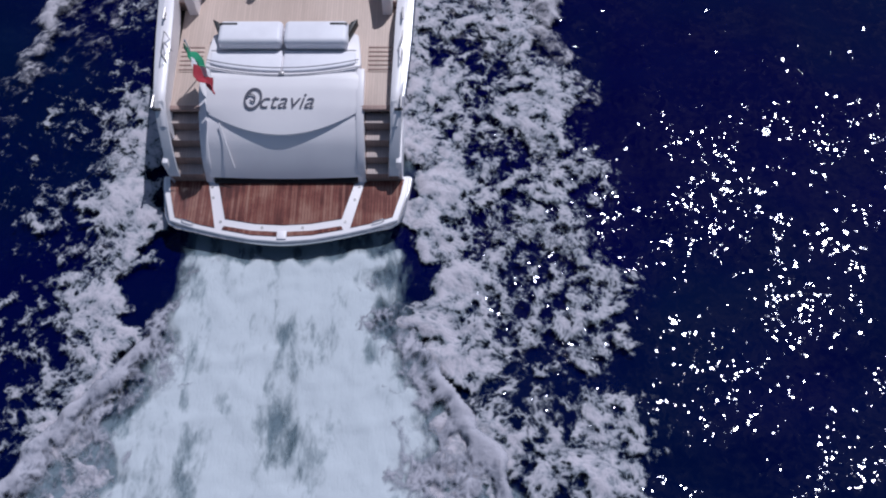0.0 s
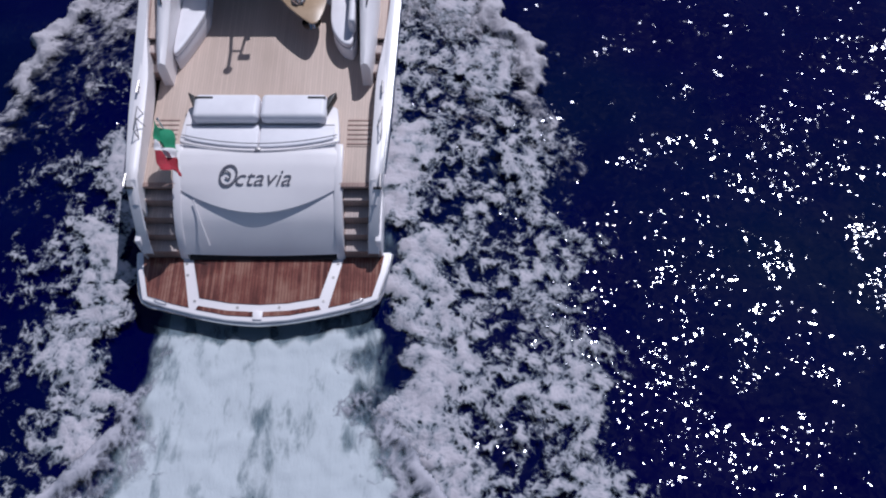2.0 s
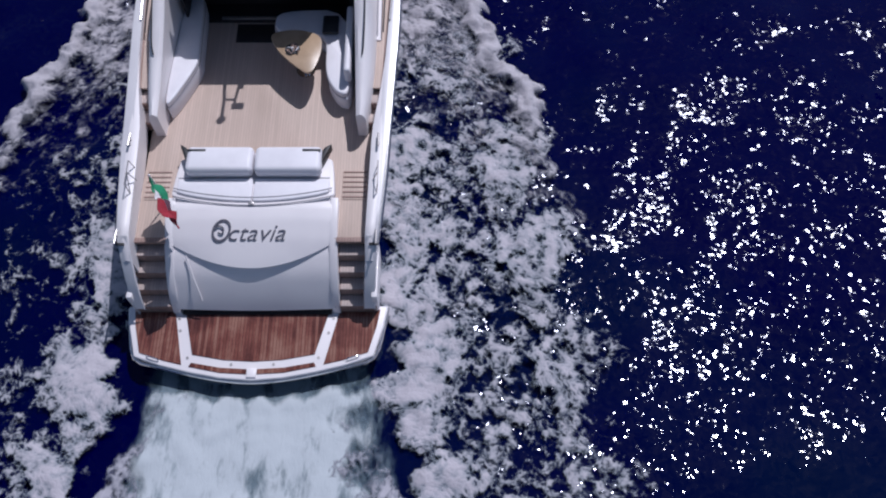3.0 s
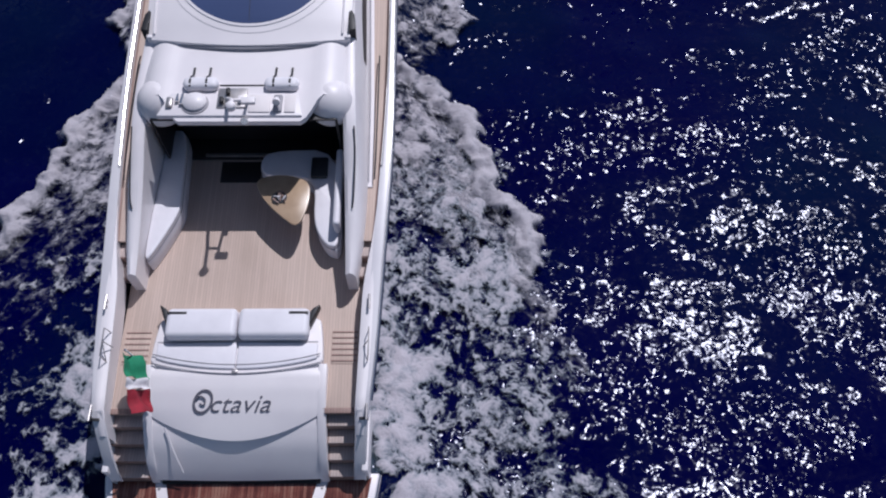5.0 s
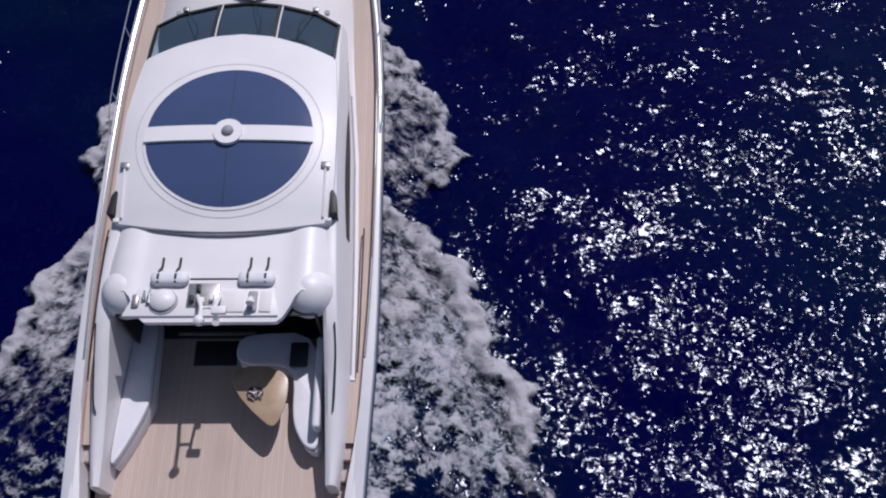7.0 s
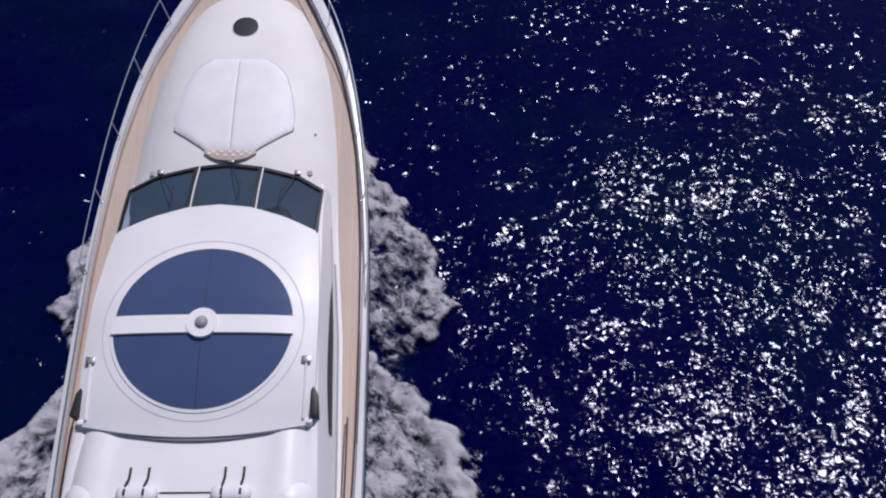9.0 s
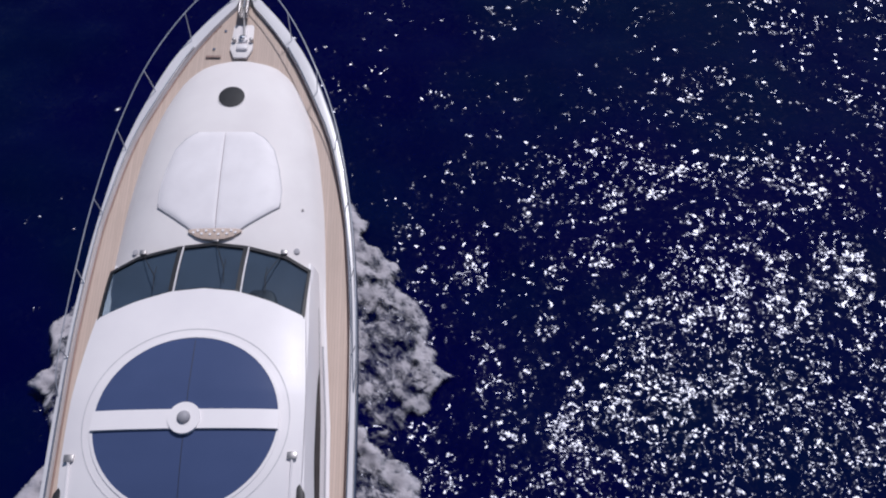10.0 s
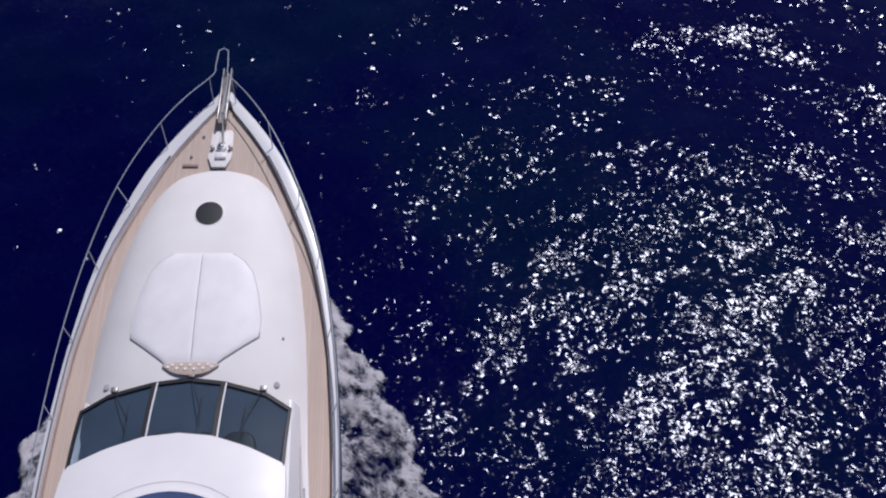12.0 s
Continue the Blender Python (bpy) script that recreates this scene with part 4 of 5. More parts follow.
# ---- rails and gear on deck ----
def build_rails():
    for s in (-1, 1):
        top = [(s * 0.10, 21.50, 4.62), (s * 0.13, 21.1, 4.60), (s * 0.17, 20.83, 4.58), (s * 0.62, 20.28, 4.58), (s * 1.03, 19.68, 4.56), (s * 1.42, 18.95, 4.50), (s * 1.74, 18.2, 4.42),
               (s * 2.07, 17.4, 4.18), (s * 2.36, 16.3, 3.94), (s * 2.57, 15.0, 3.71), (s * 2.68, 13.8, 3.52), (s * 2.73, 12.6, 3.38), (s * 2.74, 11.8, 3.24), (s * 2.70, 11.4, 3.03)]
        rail = part("guard_rail", tube(curve_points(top, 5), 0.012, 6), rail_steel, yacht, "polished steel guard rail")
        for y, lean in ((20.55, 0), (19.4, 0.02), (18.05, 0.02), (16.6, 0.0), (15.1, 0), (13.6, 0), (12.1, 0)):
            b = max(smooth(BEAM, y) - 0.10, 0.08)
            head = min(((Vector(p) - Vector((s * b, y + 0.12, sheer(y) + 0.4))).length, p) for p in curve_points(top, 5)[6:])[1]
            part("stanchion", tube([(s * b, y, sheer(y) - 0.01), head], 0.011, 6), rail_steel, rail, "steel stanchion")
    part("pulpit_cross", tube([(-0.10, 21.50, 4.62), (0, 21.56, 4.62), (0.10, 21.50, 4.62)], 0.014, 6), rail_steel, yacht)


def build_bow_gear():
    roller = part("anchor_roller", joined(box(-0.10, -0.07, 20.0, 21.45, 3.98, 4.12, 0.008), box(0.07, 0.10, 20.0, 21.45, 3.98, 4.12, 0.008), box(-0.10, 0.10, 20.0, 21.3, 3.95, 3.985, 0.004)), dull_steel, yacht, "steel anchor roller over the stem")
    part("anchor", joined(tube([(0, 20.2, 4.05), (0, 21.35, 4.03), (0, 21.5, 3.85)], 0.035, 8), tube([(-0.16, 21.2, 3.72), (0, 21.52, 3.86), (0.16, 21.2, 3.72)], [0.012, 0.045, 0.012], 8)), chrome, roller, "steel anchor")
    part("winch_well", prism(rounded([(-0.27, 18.95), (0.25, 18.95), (0.22, 20.12), (-0.22, 20.12)], 1), 3.72, 3.80, 0.01), antislip, yacht, "pale moulded anchor locker")
    winch = part("windlass", joined(disc(0.02, 19.42, 3.79, 0.10, 0.10, 0.10, 20, 0.03), box(-0.10, 0.14, 19.14, 19.30, 3.79, 3.88, 0.03), box(-0.06, 0.09, 19.55, 19.85, 3.79, 3.85, 0.02)), gelcoat, yacht, "pale anchor windlass")
    part("gypsy", disc(0.02, 19.42, 3.90, 0.065, 0.065, 0.05, 18, 0.02), chrome, winch, "chrome chain wheel")
    part("chain", tube([(0.06, 19.4, 3.88), (0.03, 19.8, 3.92), (0, 20.2, 4.05)], 0.022, 6), dull_steel, winch, "steel anchor chain")
    part("drum", disc(-0.17, 19.42, 3.79, 0.045, 0.045, 0.10, 14, 0.02), dull_steel, winch)
    part("drum", disc(0.21, 19.42, 3.79, 0.045, 0.045, 0.10, 14, 0.02), dull_steel, winch)
    part("deck_plate", box(-0.78, -0.45, 19.0, 19.06, 3.735, 3.75, 0.004), step_teak, yacht)
    for x, y in ((-0.40, 19.75), (-0.62, 19.25)):
        part("filler_cap", disc(x, y, deck_z(y), 0.035, 0.035, 0.02, 14), chrome, yacht)


def build_stern_gear():
    for s in (-1, 1):
        for y in (4.02, 2.05):
            b = s * 2.37
            c = part("mooring_cleat", joined(tube([(b, y - 0.14, sheer(y) + 0.10), (b, y + 0.14, sheer(y) + 0.10)], 0.022, 8), tube([(b, y - 0.05, sheer(y)), (b, y - 0.05, sheer(y) + 0.1)], 0.02, 8),
                                     tube([(b, y + 0.05, sheer(y)), (b, y + 0.05, sheer(y) + 0.1)], 0.02, 8)), dull_steel, yacht, "steel mooring cleat")
        # folded gate frame on the gunwale
        g = 2.36 if s > 0 else -2.23
        part("gate_frame", joined(tube([(g, 2.95, 2.16), (g + s * 0.03, 2.98, 2.42), (g + s * 0.03, 3.48, 2.46), (g, 3.5, 2.2)], 0.011, 6), tube([(g - s * 0.08, 3.22, 2.18), (g + s * 0.03, 3.24, 2.44)], 0.010, 6), tube([(g, 2.95, 2.16), (g + s * 0.03, 3.24, 2.44)], 0.009, 6)), dull_steel, yacht, "dull steel gate frame")
        # slatted treads in the side passage
        grating = part("passage_grating", box(*sorted((s * 1.66, s * 2.14)), 3.06, 3.70, 1.72, 1.735, 0.004), teak, yacht, "slatted teak grating")
        for k in range(6):
            y = 3.10 + 0.112 * k
            part("slat", box(*sorted((s * 1.67, s * 2.13)), y, y + 0.03, 1.735, 1.75, 0.004), step_teak, grating)
        part("fairlead", box(*sorted((s * 2.24, s * 2.40)), 1.95, 2.0, sheer(1.98) + 0.0, sheer(1.98) + 0.035, 0.008), rubber, yacht)


build_rails()
build_bow_gear()
build_stern_gear()


# ---- furniture ----
def sun_lounge():
    t = thing("sun_lounge", (0, 3.4, 1.72), "white upholstered aft sunpad with two bolsters beside the cockpit", "sun lounge")
    shell = part("shell", prism(rounded([(-1.56, 2.82), (1.56, 2.82), (1.52, 3.5), (1.44, 4.0), (-1.44, 4.0), (-1.52, 3.5)], 2), 1.72, 1.94, 0.03, 3), gelcoat, t, "white moulded base")
    back = [(x, 2.74 + 0.20 * (x / 1.5) ** 2) for x in [-1.5 + 0.25 * k for k in range(13)]]
    for s in (-1, 1):
        pad = [(s * 0.012, 3.40), (s * 1.44, 3.36)] + [(s * min(abs(x), 1.44), y + 0.14) for x, y in back if x * s > 0.2][::-1 if s < 0 else 1][::-1] + [(s * 0.012, 2.88)]
        part("pad", prism(pad[::s], 1.90, 1.99, 0.025, 3), vinyl, t, "white vinyl pad")
        part("bolster", box(*sorted((s * 0.015, s * 1.29)), 3.40, 3.97, 1.95, 2.24, 0.10, 5), vinyl, t, "stuffed white bolster")
        # black wedge stands for the shadow in the corner cup
        part("arm_well", prism([(s * 1.28, 3.62), (s * 1.44, 4.0), (s * 1.46, 4.06), (s * 1.33, 3.98), (s * 1.22, 3.80)][::s], 1.94, 2.16, 0.02), rubber, t, "black wedge painting in the corner's shadow")
        part("arm_slot", box(*sorted((s * 0.92, s * 1.27)), 3.83, 3.88, 2.225, 2.25, 0.008), rubber, t, "dark slot in the bolster")
    for lift, r in ((0.0, 0.012), (0.16, 0.012)):
        part("piping", tube(curve_points([(x, y + 0.06 + lift, 1.992 if lift else 1.972) for x, y in back], 3), r, 6), seam_grey, t, "grey piping")
    part("piping", tube([(-1.44, 3.385, 1.99), (1.44, 3.385, 1.99)], 0.012, 6), seam_grey, t, "grey piping")
    part("hinge", box(-0.05, 0.05, 2.80, 2.86, 1.94, 2.01, 0.012), dull_steel, t)


def settee(name, outline, label, back):
    cx = sum(x for x, y in outline) / len(outline)
    cy = sum(y for x, y in outline) / len(outline)
    t = thing(name, (cx, cy, 1.72), label, "settee", "cockpit settees")
    part("base", prism(rounded(outline, 2), 1.72, 2.06, 0.02, 2), vinyl, t, "white panelled base")
    seat = rounded([(cx + (x - cx) * 0.97, cy + (y - cy) * 0.98) for x, y in outline], 2)
    cushion = part("seat", prism(seat, 2.06, 2.20, 0.04, 3), vinyl, t, "white seat cushion")
    part("piping", tube([(x, y, 2.075) for x, y in seat + seat[:1]], 0.011, 6), seam_grey, cushion, "grey piping")
    for x0, x1, y0, y1 in back:
        part("backrest", box(x0, x1, y0, y1, 2.18, 2.58, 0.06, 3), vinyl, t, "white backrest")
    return t


def cockpit_table():
    t = thing("cockpit_table", (0.75, 6.3, 1.72), "varnished wooden cockpit table in shade of the hardtop", "table")
    top = rounded([(0.98, 5.50), (1.16, 6.05), (1.15, 6.55), (0.62, 6.72), (0.06, 6.60), (0.24, 6.18), (0.60, 5.80)], 2)
    part("tabletop", prism(top, 2.36, 2.41, 0.015, 2), table_wood, t, "varnished wooden top")
    part("pedestal", tube([(0.76, 6.2, 1.74), (0.76, 6.2, 2.36)], [0.07, 0.06], 14), chrome, t, "steel pedestal")
    part("foot", disc(0.76, 6.2, 1.72, 0.20, 0.20, 0.03, 24), chrome, t)
    b = thing("table_decoration", (0.58, 6.17, 2.41), "dark wrought ornament with pale shells lying on a table", "ornament")
    rnd = random.Random(4)
    part("dish", disc(0.58, 6.17, 2.41, 0.15, 0.13, 0.02, 20), seat_leather, b, "flat dark dish")
    for k in range(9):
        a, r = rnd.random() * 6.28, 0.03 + 0.10 * rnd.random()
        x, y = 0.58 + r * math.cos(a), 6.17 + r * math.sin(a)
        part("sprig", tube(curve_points([(x, y, 2.43), (x + rnd.uniform(-0.07, 0.07), y + rnd.uniform(-0.07, 0.07), 2.48), (x + rnd.uniform(-0.11, 0.11), y + rnd.uniform(-0.11, 0.11), 2.45)], 3), 0.014, 5), step_teak if k % 3 else flag_white, b)


def helm_seats():
    for x, r in ((-0.38, 0.21), (0.40, 0.20), (1.0, 0.34)):
        t = thing("helm_seat", (x, 12.55, 3.2), "dark rounded helm seat behind the windscreen", "seat", "helm seats")
        part("backrest", prism(rounded([(x - r, 12.55), (x + r, 12.55), (x + r * 0.8, 13.12), (x - r * 0.8, 13.12)], 2), 3.2, 3.90, 0.05, 3), seat_leather, t)


PORT_SETTEE = [(-1.83, 7.95), (-1.44, 7.95), (-1.37, 6.40), (-1.34, 6.02), (-1.68, 5.2), (-1.88, 4.86), (-1.90, 5.6)]
STARBOARD_SETTEE = [(1.70, 7.47), (0.16, 7.43), (0.05, 7.05), (0.22, 6.80), (0.95, 6.80), (1.22, 6.60), (1.24, 5.70), (1.50, 5.22), (1.80, 5.18)]
sun_lounge()
settee("settee", PORT_SETTEE, "white upholstered cockpit settee tapering aft", ())
settee("settee", STARBOARD_SETTEE, "white curved cockpit settee wrapping round a table", ((1.64, 1.78, 5.5, 7.2),))
cockpit_table()
helm_seats()
bag = thing("seat_cushion", (1.38, 7.05, 2.2), "black cushion lying on a white settee", "cushion")
part("cover", box(1.12, 1.45, 6.72, 7.20, 2.20, 2.29, 0.04, 3), seat_leather, bag)
part("piping", tube([(1.135, 6.74, 2.25), (1.435, 6.74, 2.25), (1.435, 7.18, 2.25), (1.135, 7.18, 2.25), (1.135, 6.74, 2.25)], 0.008, 5), shade_and_trim, bag)

# foredeck sunbathing pad, following the roof under it
PAD = [(14.40, 0.44), (14.60, 0.72), (14.95, 1.19), (15.30, 1.21), (15.80, 1.13), (16.26, 1.00), (16.50, 0.82), (16.66, 0.58)]
foredeck_pad = thing("foredeck_sunpad", (0, 15.5, 3.98), "white quilted sunpad on the coachroof", "sunpad")
for s in (-1, 1):
    def swell(u, v, s=s):
        y = 14.40 + 2.26 * v
        x = 0.008 + (interp(PAD, y) - 0.008) * u
        puff = (1 - u ** 12) * (1 - abs(2 * v - 1) ** 14) * (1 - 0.25 * (1 - u) ** 30)
        return (s * x, y, coach_z(x, y) + 0.022 + 0.035 * puff)
    part("cushion", sheet(swell, 26, 30, 0.06), pad_vinyl, foredeck_pad, "white cushion half")
    part("piping", tube([(s * interp(PAD, y), y, coach_z(interp(PAD, y), y) + 0.02) for y in (14.38, 14.5, 14.6, 14.75, 14.88, 14.95, 15.03)], 0.014, 6), seam_grey, foredeck_pad, "grey piping")
    part("piping", tube([(s * interp(PAD, y), y, coach_z(interp(PAD, y), y) + 0.025) for y in (15.03, 15.3, 15.6, 15.8, 16.0, 16.26, 16.4, 16.5, 16.66)], 0.009, 6), piping_white, foredeck_pad)


# ---- ensign: a staff and three stiff panels of bunting ----
ensign = thing("ensign", (-1.66, 3.02, 1.72), "green, white and red ensign flying from a slanting staff", "flag")
part("staff", tube([(-1.66, 3.02, 1.72), (-1.67, 2.92, 2.82)], 0.014, 8), gelcoat, ensign, "white flagstaff")
part("staff_cap", disc(-1.67, 2.92, 2.81, 0.025, 0.025, 0.03, 10, 0.02), chrome, ensign)


def flag_panel(name, mat, width, wave):
    """A panel hanging from x=0 along +x, in the ensign's space."""
    def f(u, v):
        return (width * u, 0.06 * math.sin(6 * u + wave) * u + 0.055 * math.sin(7 * v + 2 * u + wave), -0.26 + 0.52 * v + 0.03 * math.sin(4 * u + wave))
    bm = sheet(f, 8, 8, 0.006, (0, 1, 0))
    me = bpy.data.meshes.new(name)
    bm.to_mesh(me)
    bm.free()
    me.materials.append(mat)
    finish(me, 60)
    ob = new(name, me)
    ob.parent = ensign
    return tagged(ob, mat.name.split("_")[0] + " panel of bunting")


FLAG_PANELS = [flag_panel("flag_panel", flag_green, 0.42, 0.3), flag_panel("flag_panel", flag_white, 0.20, 1.2), flag_panel("flag_panel", flag_red, 0.40, 2.3)]


# ---- sea and foam ----
def lattice(rng, n=64):
    return rng.random((n, n))


def value_noise(grid, x, y):
    n = grid.shape[0]
    xi, yi = np.floor(x).astype(int), np.floor(y).astype(int)
    fx, fy = x - xi, y - yi
    fx, fy = fx * fx * (3 - 2 * fx), fy * fy * (3 - 2 * fy)
    a, b = grid[yi % n, xi % n], grid[yi % n, (xi + 1) % n]
    c, d = grid[(yi + 1) % n, xi % n], grid[(yi + 1) % n, (xi + 1) % n]
    return (a * (1 - fx) + b * fx) * (1 - fy) + (c * (1 - fx) + d * fx) * fy


def fbm(rng, x, y, scale, octaves=4, gain=0.5):
    out, amp, total = 0, 1.0, 0
    for k in range(octaves):
        g = lattice(rng)
        out = out + amp * value_noise(g, x * scale * 2 ** k + 7.3 * k, y * scale * 2 ** k + 3.1 * k)
        total += amp
        amp *= gain
    return out / total


SWELL = [(0.044, 0.75, 62, 0.0), (0.032, 1.25, 118, 1.0), (0.022, 1.9, 35, 2.2), (0.016, 2.5, 84, 0.5), (0.013, 3.1, 140, 3.0), (0.010, 3.9, 8, 4.1), (0.009, 4.7, 101, 5.2), (0.007, 5.6, 57, 0.9), (0.006, 6.6, 160, 2.7)]


def sea_height(x, y):
    """Low swell and chop in metres, crossing from many sides."""
    bend = 0.9 * np.sin(0.21 * x + 0.13 * y) + 0.7 * np.sin(0.17 * y - 0.11 * x + 2.0)
    out = 0
    for size, wave, way, start in SWELL:
        a = math.radians(way)
        out = out + size * np.sin(wave * (x * math.cos(a) + y * math.sin(a)) + start + bend * (1 + 0.3 * wave))
    return out


def build_sea():
    def axis(lo, hi, step):
        core = np.arange(lo, hi + step, step)
        grow = np.cumsum(step * 1.16 ** np.arange(1, 58))
        return np.concatenate([(lo - grow)[::-1], core, hi + grow])
    xs, ys = axis(-14, 26, 0.22), axis(-14, 80, 0.22)
    X, Y = np.meshgrid(xs, ys)
    edge = np.clip(1 - (np.maximum(np.abs(X - 6) - 25, 0) + np.maximum(np.abs(Y - 33) - 52, 0)) / 60, 0, 1)
    Z = sea_height(X, Y) * edge - 0.02
    n, m = len(xs), len(ys)
    verts = np.stack([X, Y, Z], -1).reshape(-1, 3)
    i = np.arange(m - 1)[:, None] * n + np.arange(n - 1)[None]
    faces = np.stack([i, i + 1, i + n + 1, i + n], -1).reshape(-1, 4)
    me = bpy.data.meshes.new("sea")
    me.from_pydata(verts.tolist(), [], faces.tolist())
    me.materials.append(sea_mat)
    me.shade_smooth()
    return tagged(new("water", me), "deep navy blue sea glittering in the sun", "water", kind="structure")


def foam_mesh(name, x0, x1, y0, y1, res, cover, relief, rng, mat, lift=0.05, uneven=0.42):
    """A heaving sheet of foam; cover(x, y), from 0 (none) to 1 (closed), is kept on it as its thickness."""
    xs, ys = np.arange(x0, x1, res), np.arange(y0, y1, res)
    X, Y = np.meshgrid(xs, ys)
    U, V = X + 0.5 * (fbm(rng, X, Y, 1.3, 3) - 0.5), Y + 0.5 * (fbm(rng, X, Y, 1.3, 3) - 0.5)
    C = cover(U, V)
    C = np.clip(C + np.clip(2 * C, 0, 1) * uneven * (fbm(rng, X, Y, 0.55, 3, 0.6) - 0.5), 0, 1.15)
    keep = C > 0.01
    lumps = np.abs(fbm(rng, X, Y, 1.5, 4, 0.55) - 0.5) * 2
    Z = lift + relief * np.clip(C, 0, 1) * (0.3 + 1.6 * (1 - lumps) ** 2)
    n = len(xs)
    quads = keep[:-1, :-1] | keep[1:, :-1] | keep[:-1, 1:] | keep[1:, 1:]
    jj, ii = np.nonzero(quads)
    base = jj * n + ii
    faces = np.stack([base, base + 1, base + n + 1, base + n], -1)
    used, back = np.unique(faces, return_inverse=True)
    verts = np.stack([X, Y, Z], -1).reshape(-1, 3)[used]
    me = bpy.data.meshes.new(name)
    me.from_pydata(verts.tolist(), [], back.reshape(-1, 4).tolist())
    thick = me.attributes.new("thickness", "FLOAT", "POINT")
    thick.data.foreach_set("value", C.reshape(-1)[used].astype(np.float32))
    me.materials.append(mat)
    me.shade_smooth()
    return me


OUTER = [(-8, 7.2), (-2, 7.1), (0, 6.9), (3, 6.7), (6, 6.0), (8.6, 5.1), (10, 4.3), (11, 3.7), (12.2, 2.3)]


def crest_cover(X, Y, wide=0.0):
    """Thrown bow wave and the ragged spray ahead of it, in the yacht's space (starboard)."""
    edge = np.interp(Y, [a for a, b in OUTER], [b for a, b in OUTER]) + 0.7 * wide * np.clip((12.4 - Y) / 1.5, 0, 1) + 0.16 * np.sin(2.1 * Y) + 0.10 * np.sin(5.3 * Y + 1) + 0.05 * np.sin(11 * Y)
    d = edge - X
    fade = np.clip((12.8 - Y) / 1.2, 0, 1)
    band = np.exp(-((d - 0.40) / 0.42) ** 2) * fade * np.clip((Y - 1.5) / 5.5, 0, 1)
    inside = (0.57 + 0.13 * np.exp(-((X - 2.9) / 0.5) ** 2)) * np.clip(1.7 - d / 2.4, 0, 1) * np.clip((Y - 3) / 5, 0, 1) * fade
    c = np.where(d > 0, np.maximum(band * 1.15, inside), 0) * np.clip(d / 0.18, 0, 1)
    front = np.interp(Y, [9.5, 11.2, 12.0, 12.8, 14.0, 14.9, 15.7, 16.8, 17.6, 18.4], [2.6, 3.5, 4.2, 4.55, 4.3, 3.95, 3.3, 2.7, 2.2, 1.7]) + 0.35 * wide * np.clip((18 - Y) / 4, 0, 1) + 0.14 * np.sin(4.1 * Y) + 0.07 * np.sin(9.3 * Y + 2)
    e = front - X
    spray = np.clip(e / 0.2, 0, 1) * (0.57 + 0.24 * np.exp(-((e - 0.35) / 0.35) ** 2)) * np.clip((Y - 10.2) / 2, 0, 1) * np.clip((18.5 - Y) / 0.9, 0, 1)
    return np.maximum(c, spray)


def wash_edges(X, Y):
    half = np.interp(-Y, [0.2, 0.7, 1.5, 3.1, 4.75, 9], [1.8, 1.98, 2.4, 3.6, 4.7, 7.4]) + 0.05 * np.sin(3 * Y) + 0.05 * np.sin(7.1 * Y)
    start = np.clip((-0.04 - 0.10 * np.cos(X * 1.4) - Y + 0.08 * np.sin(9 * X)) / 0.4, 0, 1) * np.clip((14.5 + Y + 0.8 * np.sin(1.3 * X)) / 4.5, 0, 1)
    core = np.interp(-Y, [0, 1.5, 3, 5, 9], [2.0, 2.15, 2.6, 3.2, 4.6]) + 0.25 * np.sin(2.3 * Y + X) + 0.15 * np.sin(5.9 * Y - 2 * X)
    return half - np.abs(X - 0.05), core - np.abs(X - 0.05), start


def wash_cover(X, Y):
    d, c, start = wash_edges(X, Y)
    hollow = 0.22 * np.exp(-((X - 0.1) / 0.55) ** 2 - ((Y + 3.4) / 1.5) ** 2)
    return np.clip(c / 0.6 + 0.35, 0, 1) * start * (1 - hollow)


def wing_cover(X, Y):
    d, c, start = wash_edges(X, Y)
    rim = np.exp(-((d - 0.25) / 0.24) ** 2) * np.clip((-1.4 - Y) / 1.6, 0, 1)
    return np.clip(d / 0.15, 0, 1) * np.clip(1.2 - c, 0, 1) * (0.45 + 0.45 * rim) * start


WAKE = []      # travels with the yacht
FLECKS = []    # stays on the sea, spreading as the yacht passes: (object, side, place along the track)


def mirrored_mesh(me):
    for v in me.vertices:
        v.co.x = -v.co.x
    me.flip_normals()


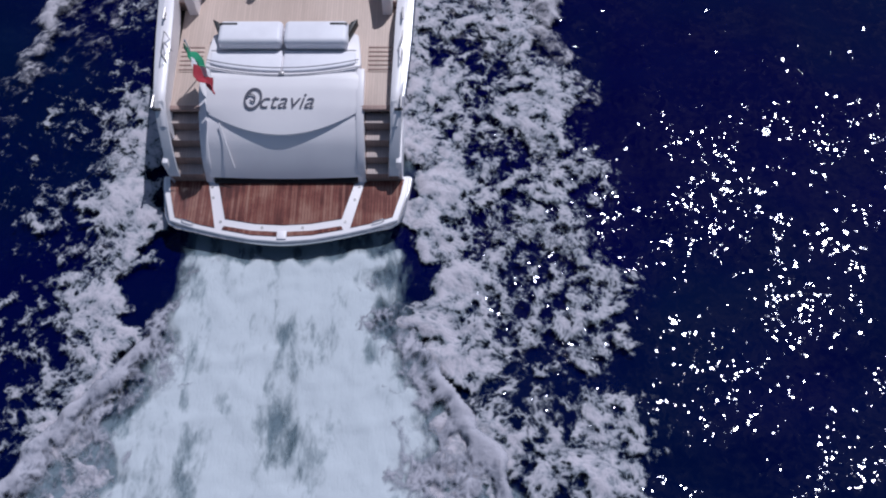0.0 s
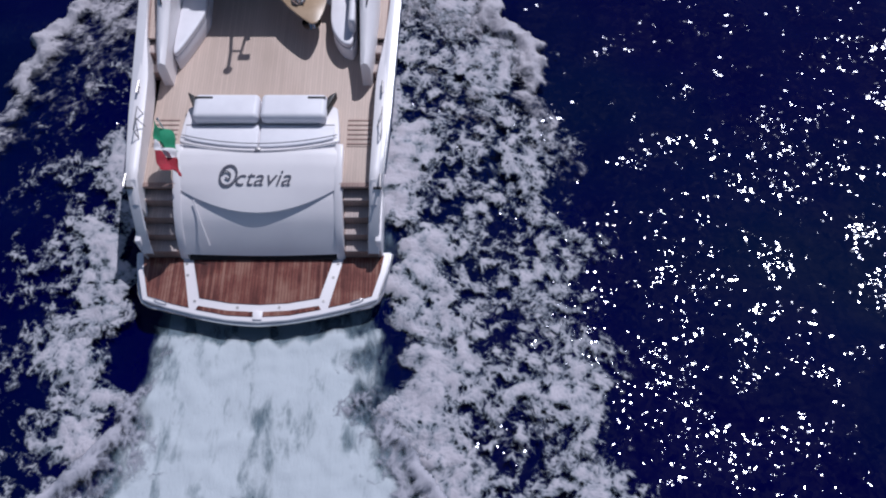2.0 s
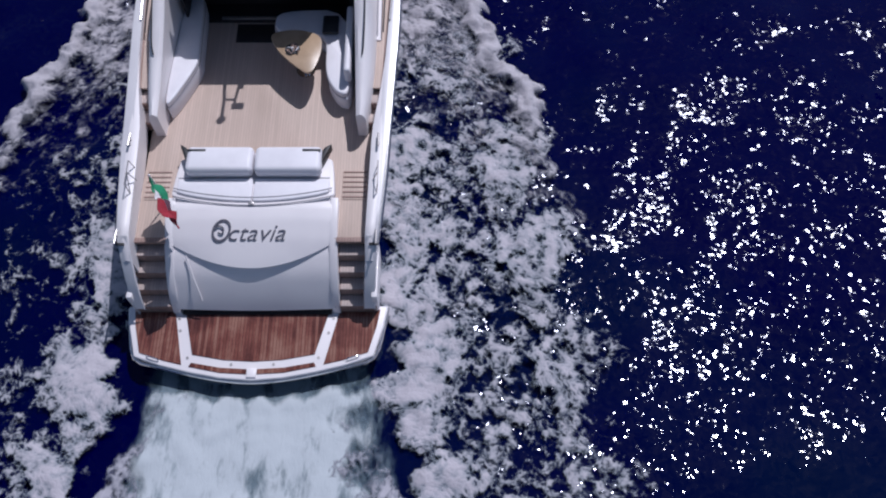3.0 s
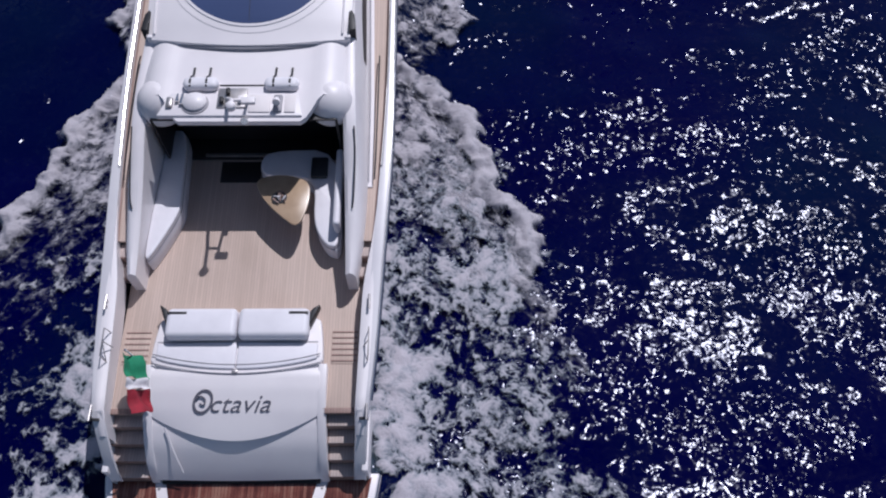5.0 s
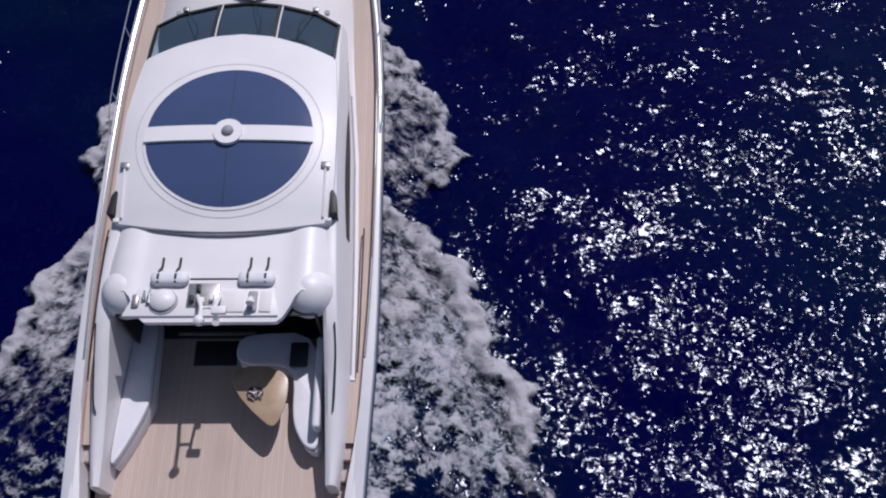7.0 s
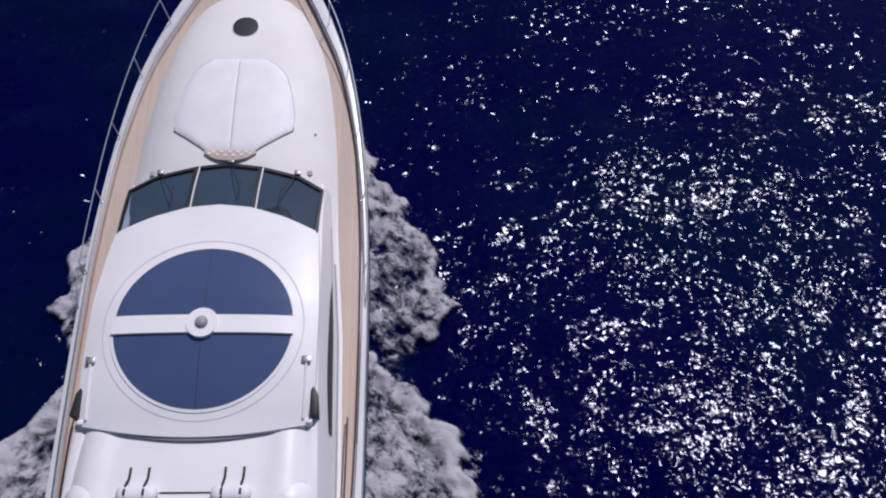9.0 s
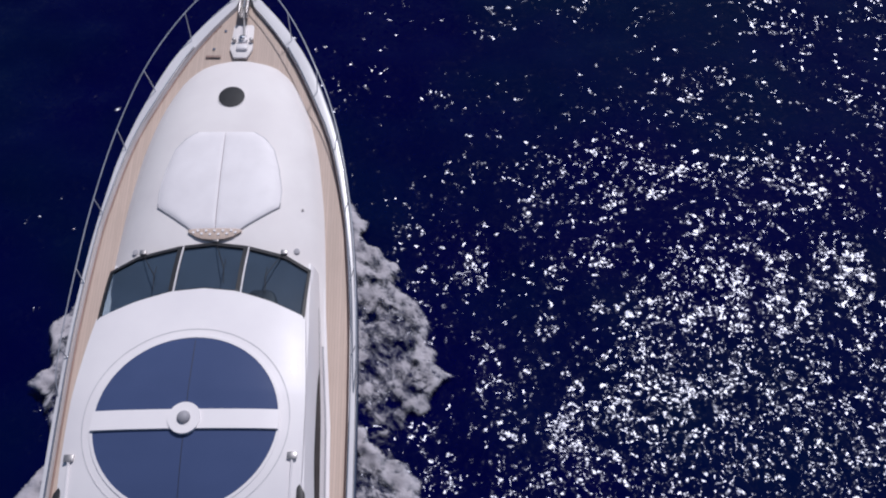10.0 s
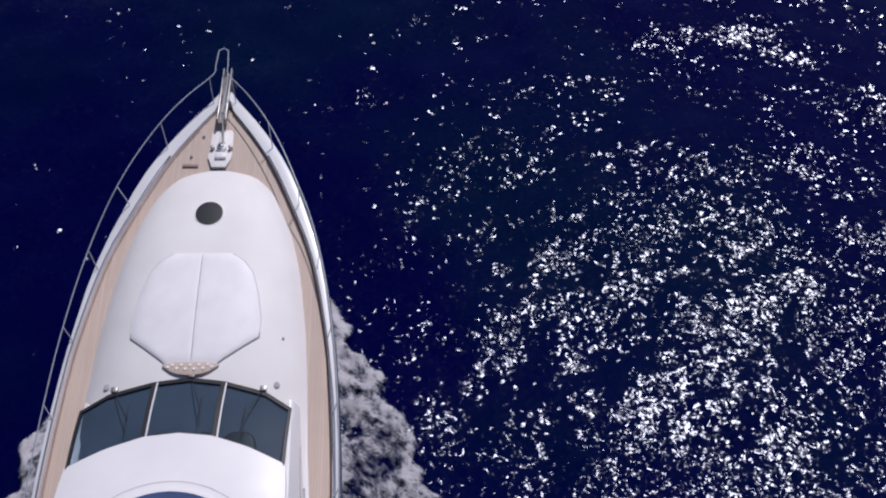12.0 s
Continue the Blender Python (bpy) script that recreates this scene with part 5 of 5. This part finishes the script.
def build_foam():
    rng = np.random.default_rng(11)
    for s in (1, -1):
        me = foam_mesh("bow_wave", 1.2, 7.6, 1.5, 18.6, 0.06, crest_cover if s > 0 else (lambda X, Y: crest_cover(X, Y, 0.55)), 0.16, rng, crest_mat if s > 0 else spray_mat, 0.06)
        if s < 0:
            mirrored_mesh(me)
        WAKE.append(tagged(new("bow_wave", me), "white foaming bow wave thrown off the hull", "foam", kind="stuff"))
    me = foam_mesh("stern_wash", -7.6, 7.6, -15.0, -0.1, 0.08, wash_cover, 0.04, rng, wash_mat, 0.12)
    WAKE.append(tagged(new("stern_wash", me), "white and pale turquoise wash boiling behind a stern", "foam", kind="stuff"))
    me = foam_mesh("wake_foam", -7.6, 7.6, -15.0, -0.1, 0.07, wing_cover, 0.14, rng, wing_mat, 0.13)
    WAKE.append(tagged(new("wake_foam", me), "grey-white foam fanning out beside the wash", "foam", kind="stuff"))

    def churn_cover(X, Y):
        half = np.interp(Y, [-9, -4.8, -3, -1.5, 0.6, 1.5, 5], [7.2, 4.9, 3.6, 3.0, 2.8, 2.9, 2.8]) - 0.45 * (X < 0)
        return np.clip((half - np.abs(X)) / 0.8, 0, 1) * np.clip((4.0 - Y) / 3, 0.25, 1) * np.clip((14.5 + Y + 0.8 * np.sin(1.3 * X)) / 4.5, 0, 1) * 0.8
    me = foam_mesh("churned_water", -7.4, 7.4, -15.0, 4.2, 0.10, churn_cover, 0.02, rng, churn_mat, 0.09)
    WAKE.append(tagged(new("churned_water", me), "turquoise churned water under the wash", "water", kind="stuff"))

    # lace on either side, in strips 3.4 m long
    def strip_cover(X, Y, thin=0.0):
        ends = np.clip((1.75 - np.abs(Y + 0.4 * np.sin(2.2 * X))) / 0.7, 0, 1)
        out = np.clip((4.15 + 0.35 * np.sin(1.7 * Y + 1) + 0.2 * np.sin(4.3 * Y) - X) / 0.6, 0, 1)
        near = np.exp(-((X - 0.2) / 1.1) ** 2)
        crest = np.exp(-((X - 3.3 - 0.25 * np.sin(1.7 * Y + 1)) / 0.5) ** 2)
        inner = 0.7 * np.clip((0.15 + 0.3 * np.sin(2.9 * Y) + 0.22 * np.sin(7.3 * Y + 2) - X) / 0.5, 0, 1)
        patches = 0.18 * np.sin(1.9 * X + 0.9 * Y) * np.sin(2.3 * Y - 0.8 * X + 1.0)
        return (0.465 - thin + 0.7 * patches + (0.27 + thin) * near + (0.14 - thin) * crest - 0.55 * thin * np.clip((X - 1.5) / 1.0, 0, 1)) * ends * out - inner
    kinds = [foam_mesh("foam_lace", -0.7, 4.8, -2.2, 2.2, 0.07, strip_cover, 0.10, rng, foam_mat, 0.05 + 0.006 * k) for k in range(4)]
    thinner = [foam_mesh("foam_lace", -0.7, 4.8, -2.2, 2.2, 0.07, lambda X, Y: strip_cover(X, Y, 0.20), 0.08, rng, foam_mat, 0.05 + 0.006 * k) for k in range(4)]
    for me in thinner:
        mirrored_mesh(me)
    rnd = random.Random(3)
    y = -14.0
    k = 0
    while y < SPEED * 12 + 13:
        for s in (1, -1):
            ob = tagged(new("foam_lace", (kinds if s > 0 else thinner)[(k + (s < 0)) % 4]), "lacy white foam spreading on the sea", "foam", "foam on the sea", "stuff")
            FLECKS.append((ob, s, y + rnd.uniform(-0.3, 0.3)))
        k += 1
        y += 2.5


build_sea()
build_foam()
for o in WAKE:
    ABOARD.append(o)


# ---- what moves ----
VEER = [(0, -62), (0.8, -48), (1.6, -70), (2.5, -76), (3.5, -55), (4.4, -60), (5.0, -74), (5.5, -38), (6.2, -50), (8, -65), (10, -50), (12, -62)]  # the wind on the ensign


def motions():
    def gone(t):
        return Matrix.Translation((0, SPEED * t, 0))
    for ob in ABOARD:
        here = Matrix.Translation(ob.location)
        walk(ob, [(t, gone(t) @ here) for t in (0.0, 4.0, 8.0, 12.0)])
    for ob, s, y in FLECKS:
        rows = []
        for k in range(25):
            t = 0.5 * k
            b = y - SPEED * t  # where it lies beside the yacht
            x = interp(OUTER, b) - 4.35 + 0.2 * max(0.0, min(1.0, (3 - b) / 3)) + (0.35 * max(0.0, min(1.0, (12 - b) / 3)) * max(0.0, min(1.0, (b + 1) / 4)) if s < 0 else 0.0)
            z = -0.75 * max(0.0, min(1.0, (b - 9.6) / 1.2))
            rows.append((t, pose(s * x, y, z)))
        walk(ob, rows)
    # bunting: each panel hinges on the last
    for k, ob in enumerate(FLAG_PANELS):
        rows = []
        for i in range(49):
            t = 0.25 * i
            m = Matrix.Translation((0.0, -0.08, 0.80))
            for j, w in enumerate((0.42, 0.20, 0.40)[:k + 1]):
                yaw = (interp(VEER, t), 8, -4)[j] + (3, 9, 12)[j] * math.sin(2.1 * t + 1.1 - 1.2 * j) + 4 * math.sin(5.2 * t - 1.7 * j)
                m = m @ pose(0, 0, 0, 0, 6 * math.sin(1.7 * t - j), yaw)
                if j == 0:
                    m = m @ pose(0, 0, 0, 24 + 12 * math.sin(1.3 * t), 0, 0)
                if j < k:
                    m = m @ Matrix.Translation((w, 0, 0))
            rows.append((t, m))
        walk(ob, rows)


motions()
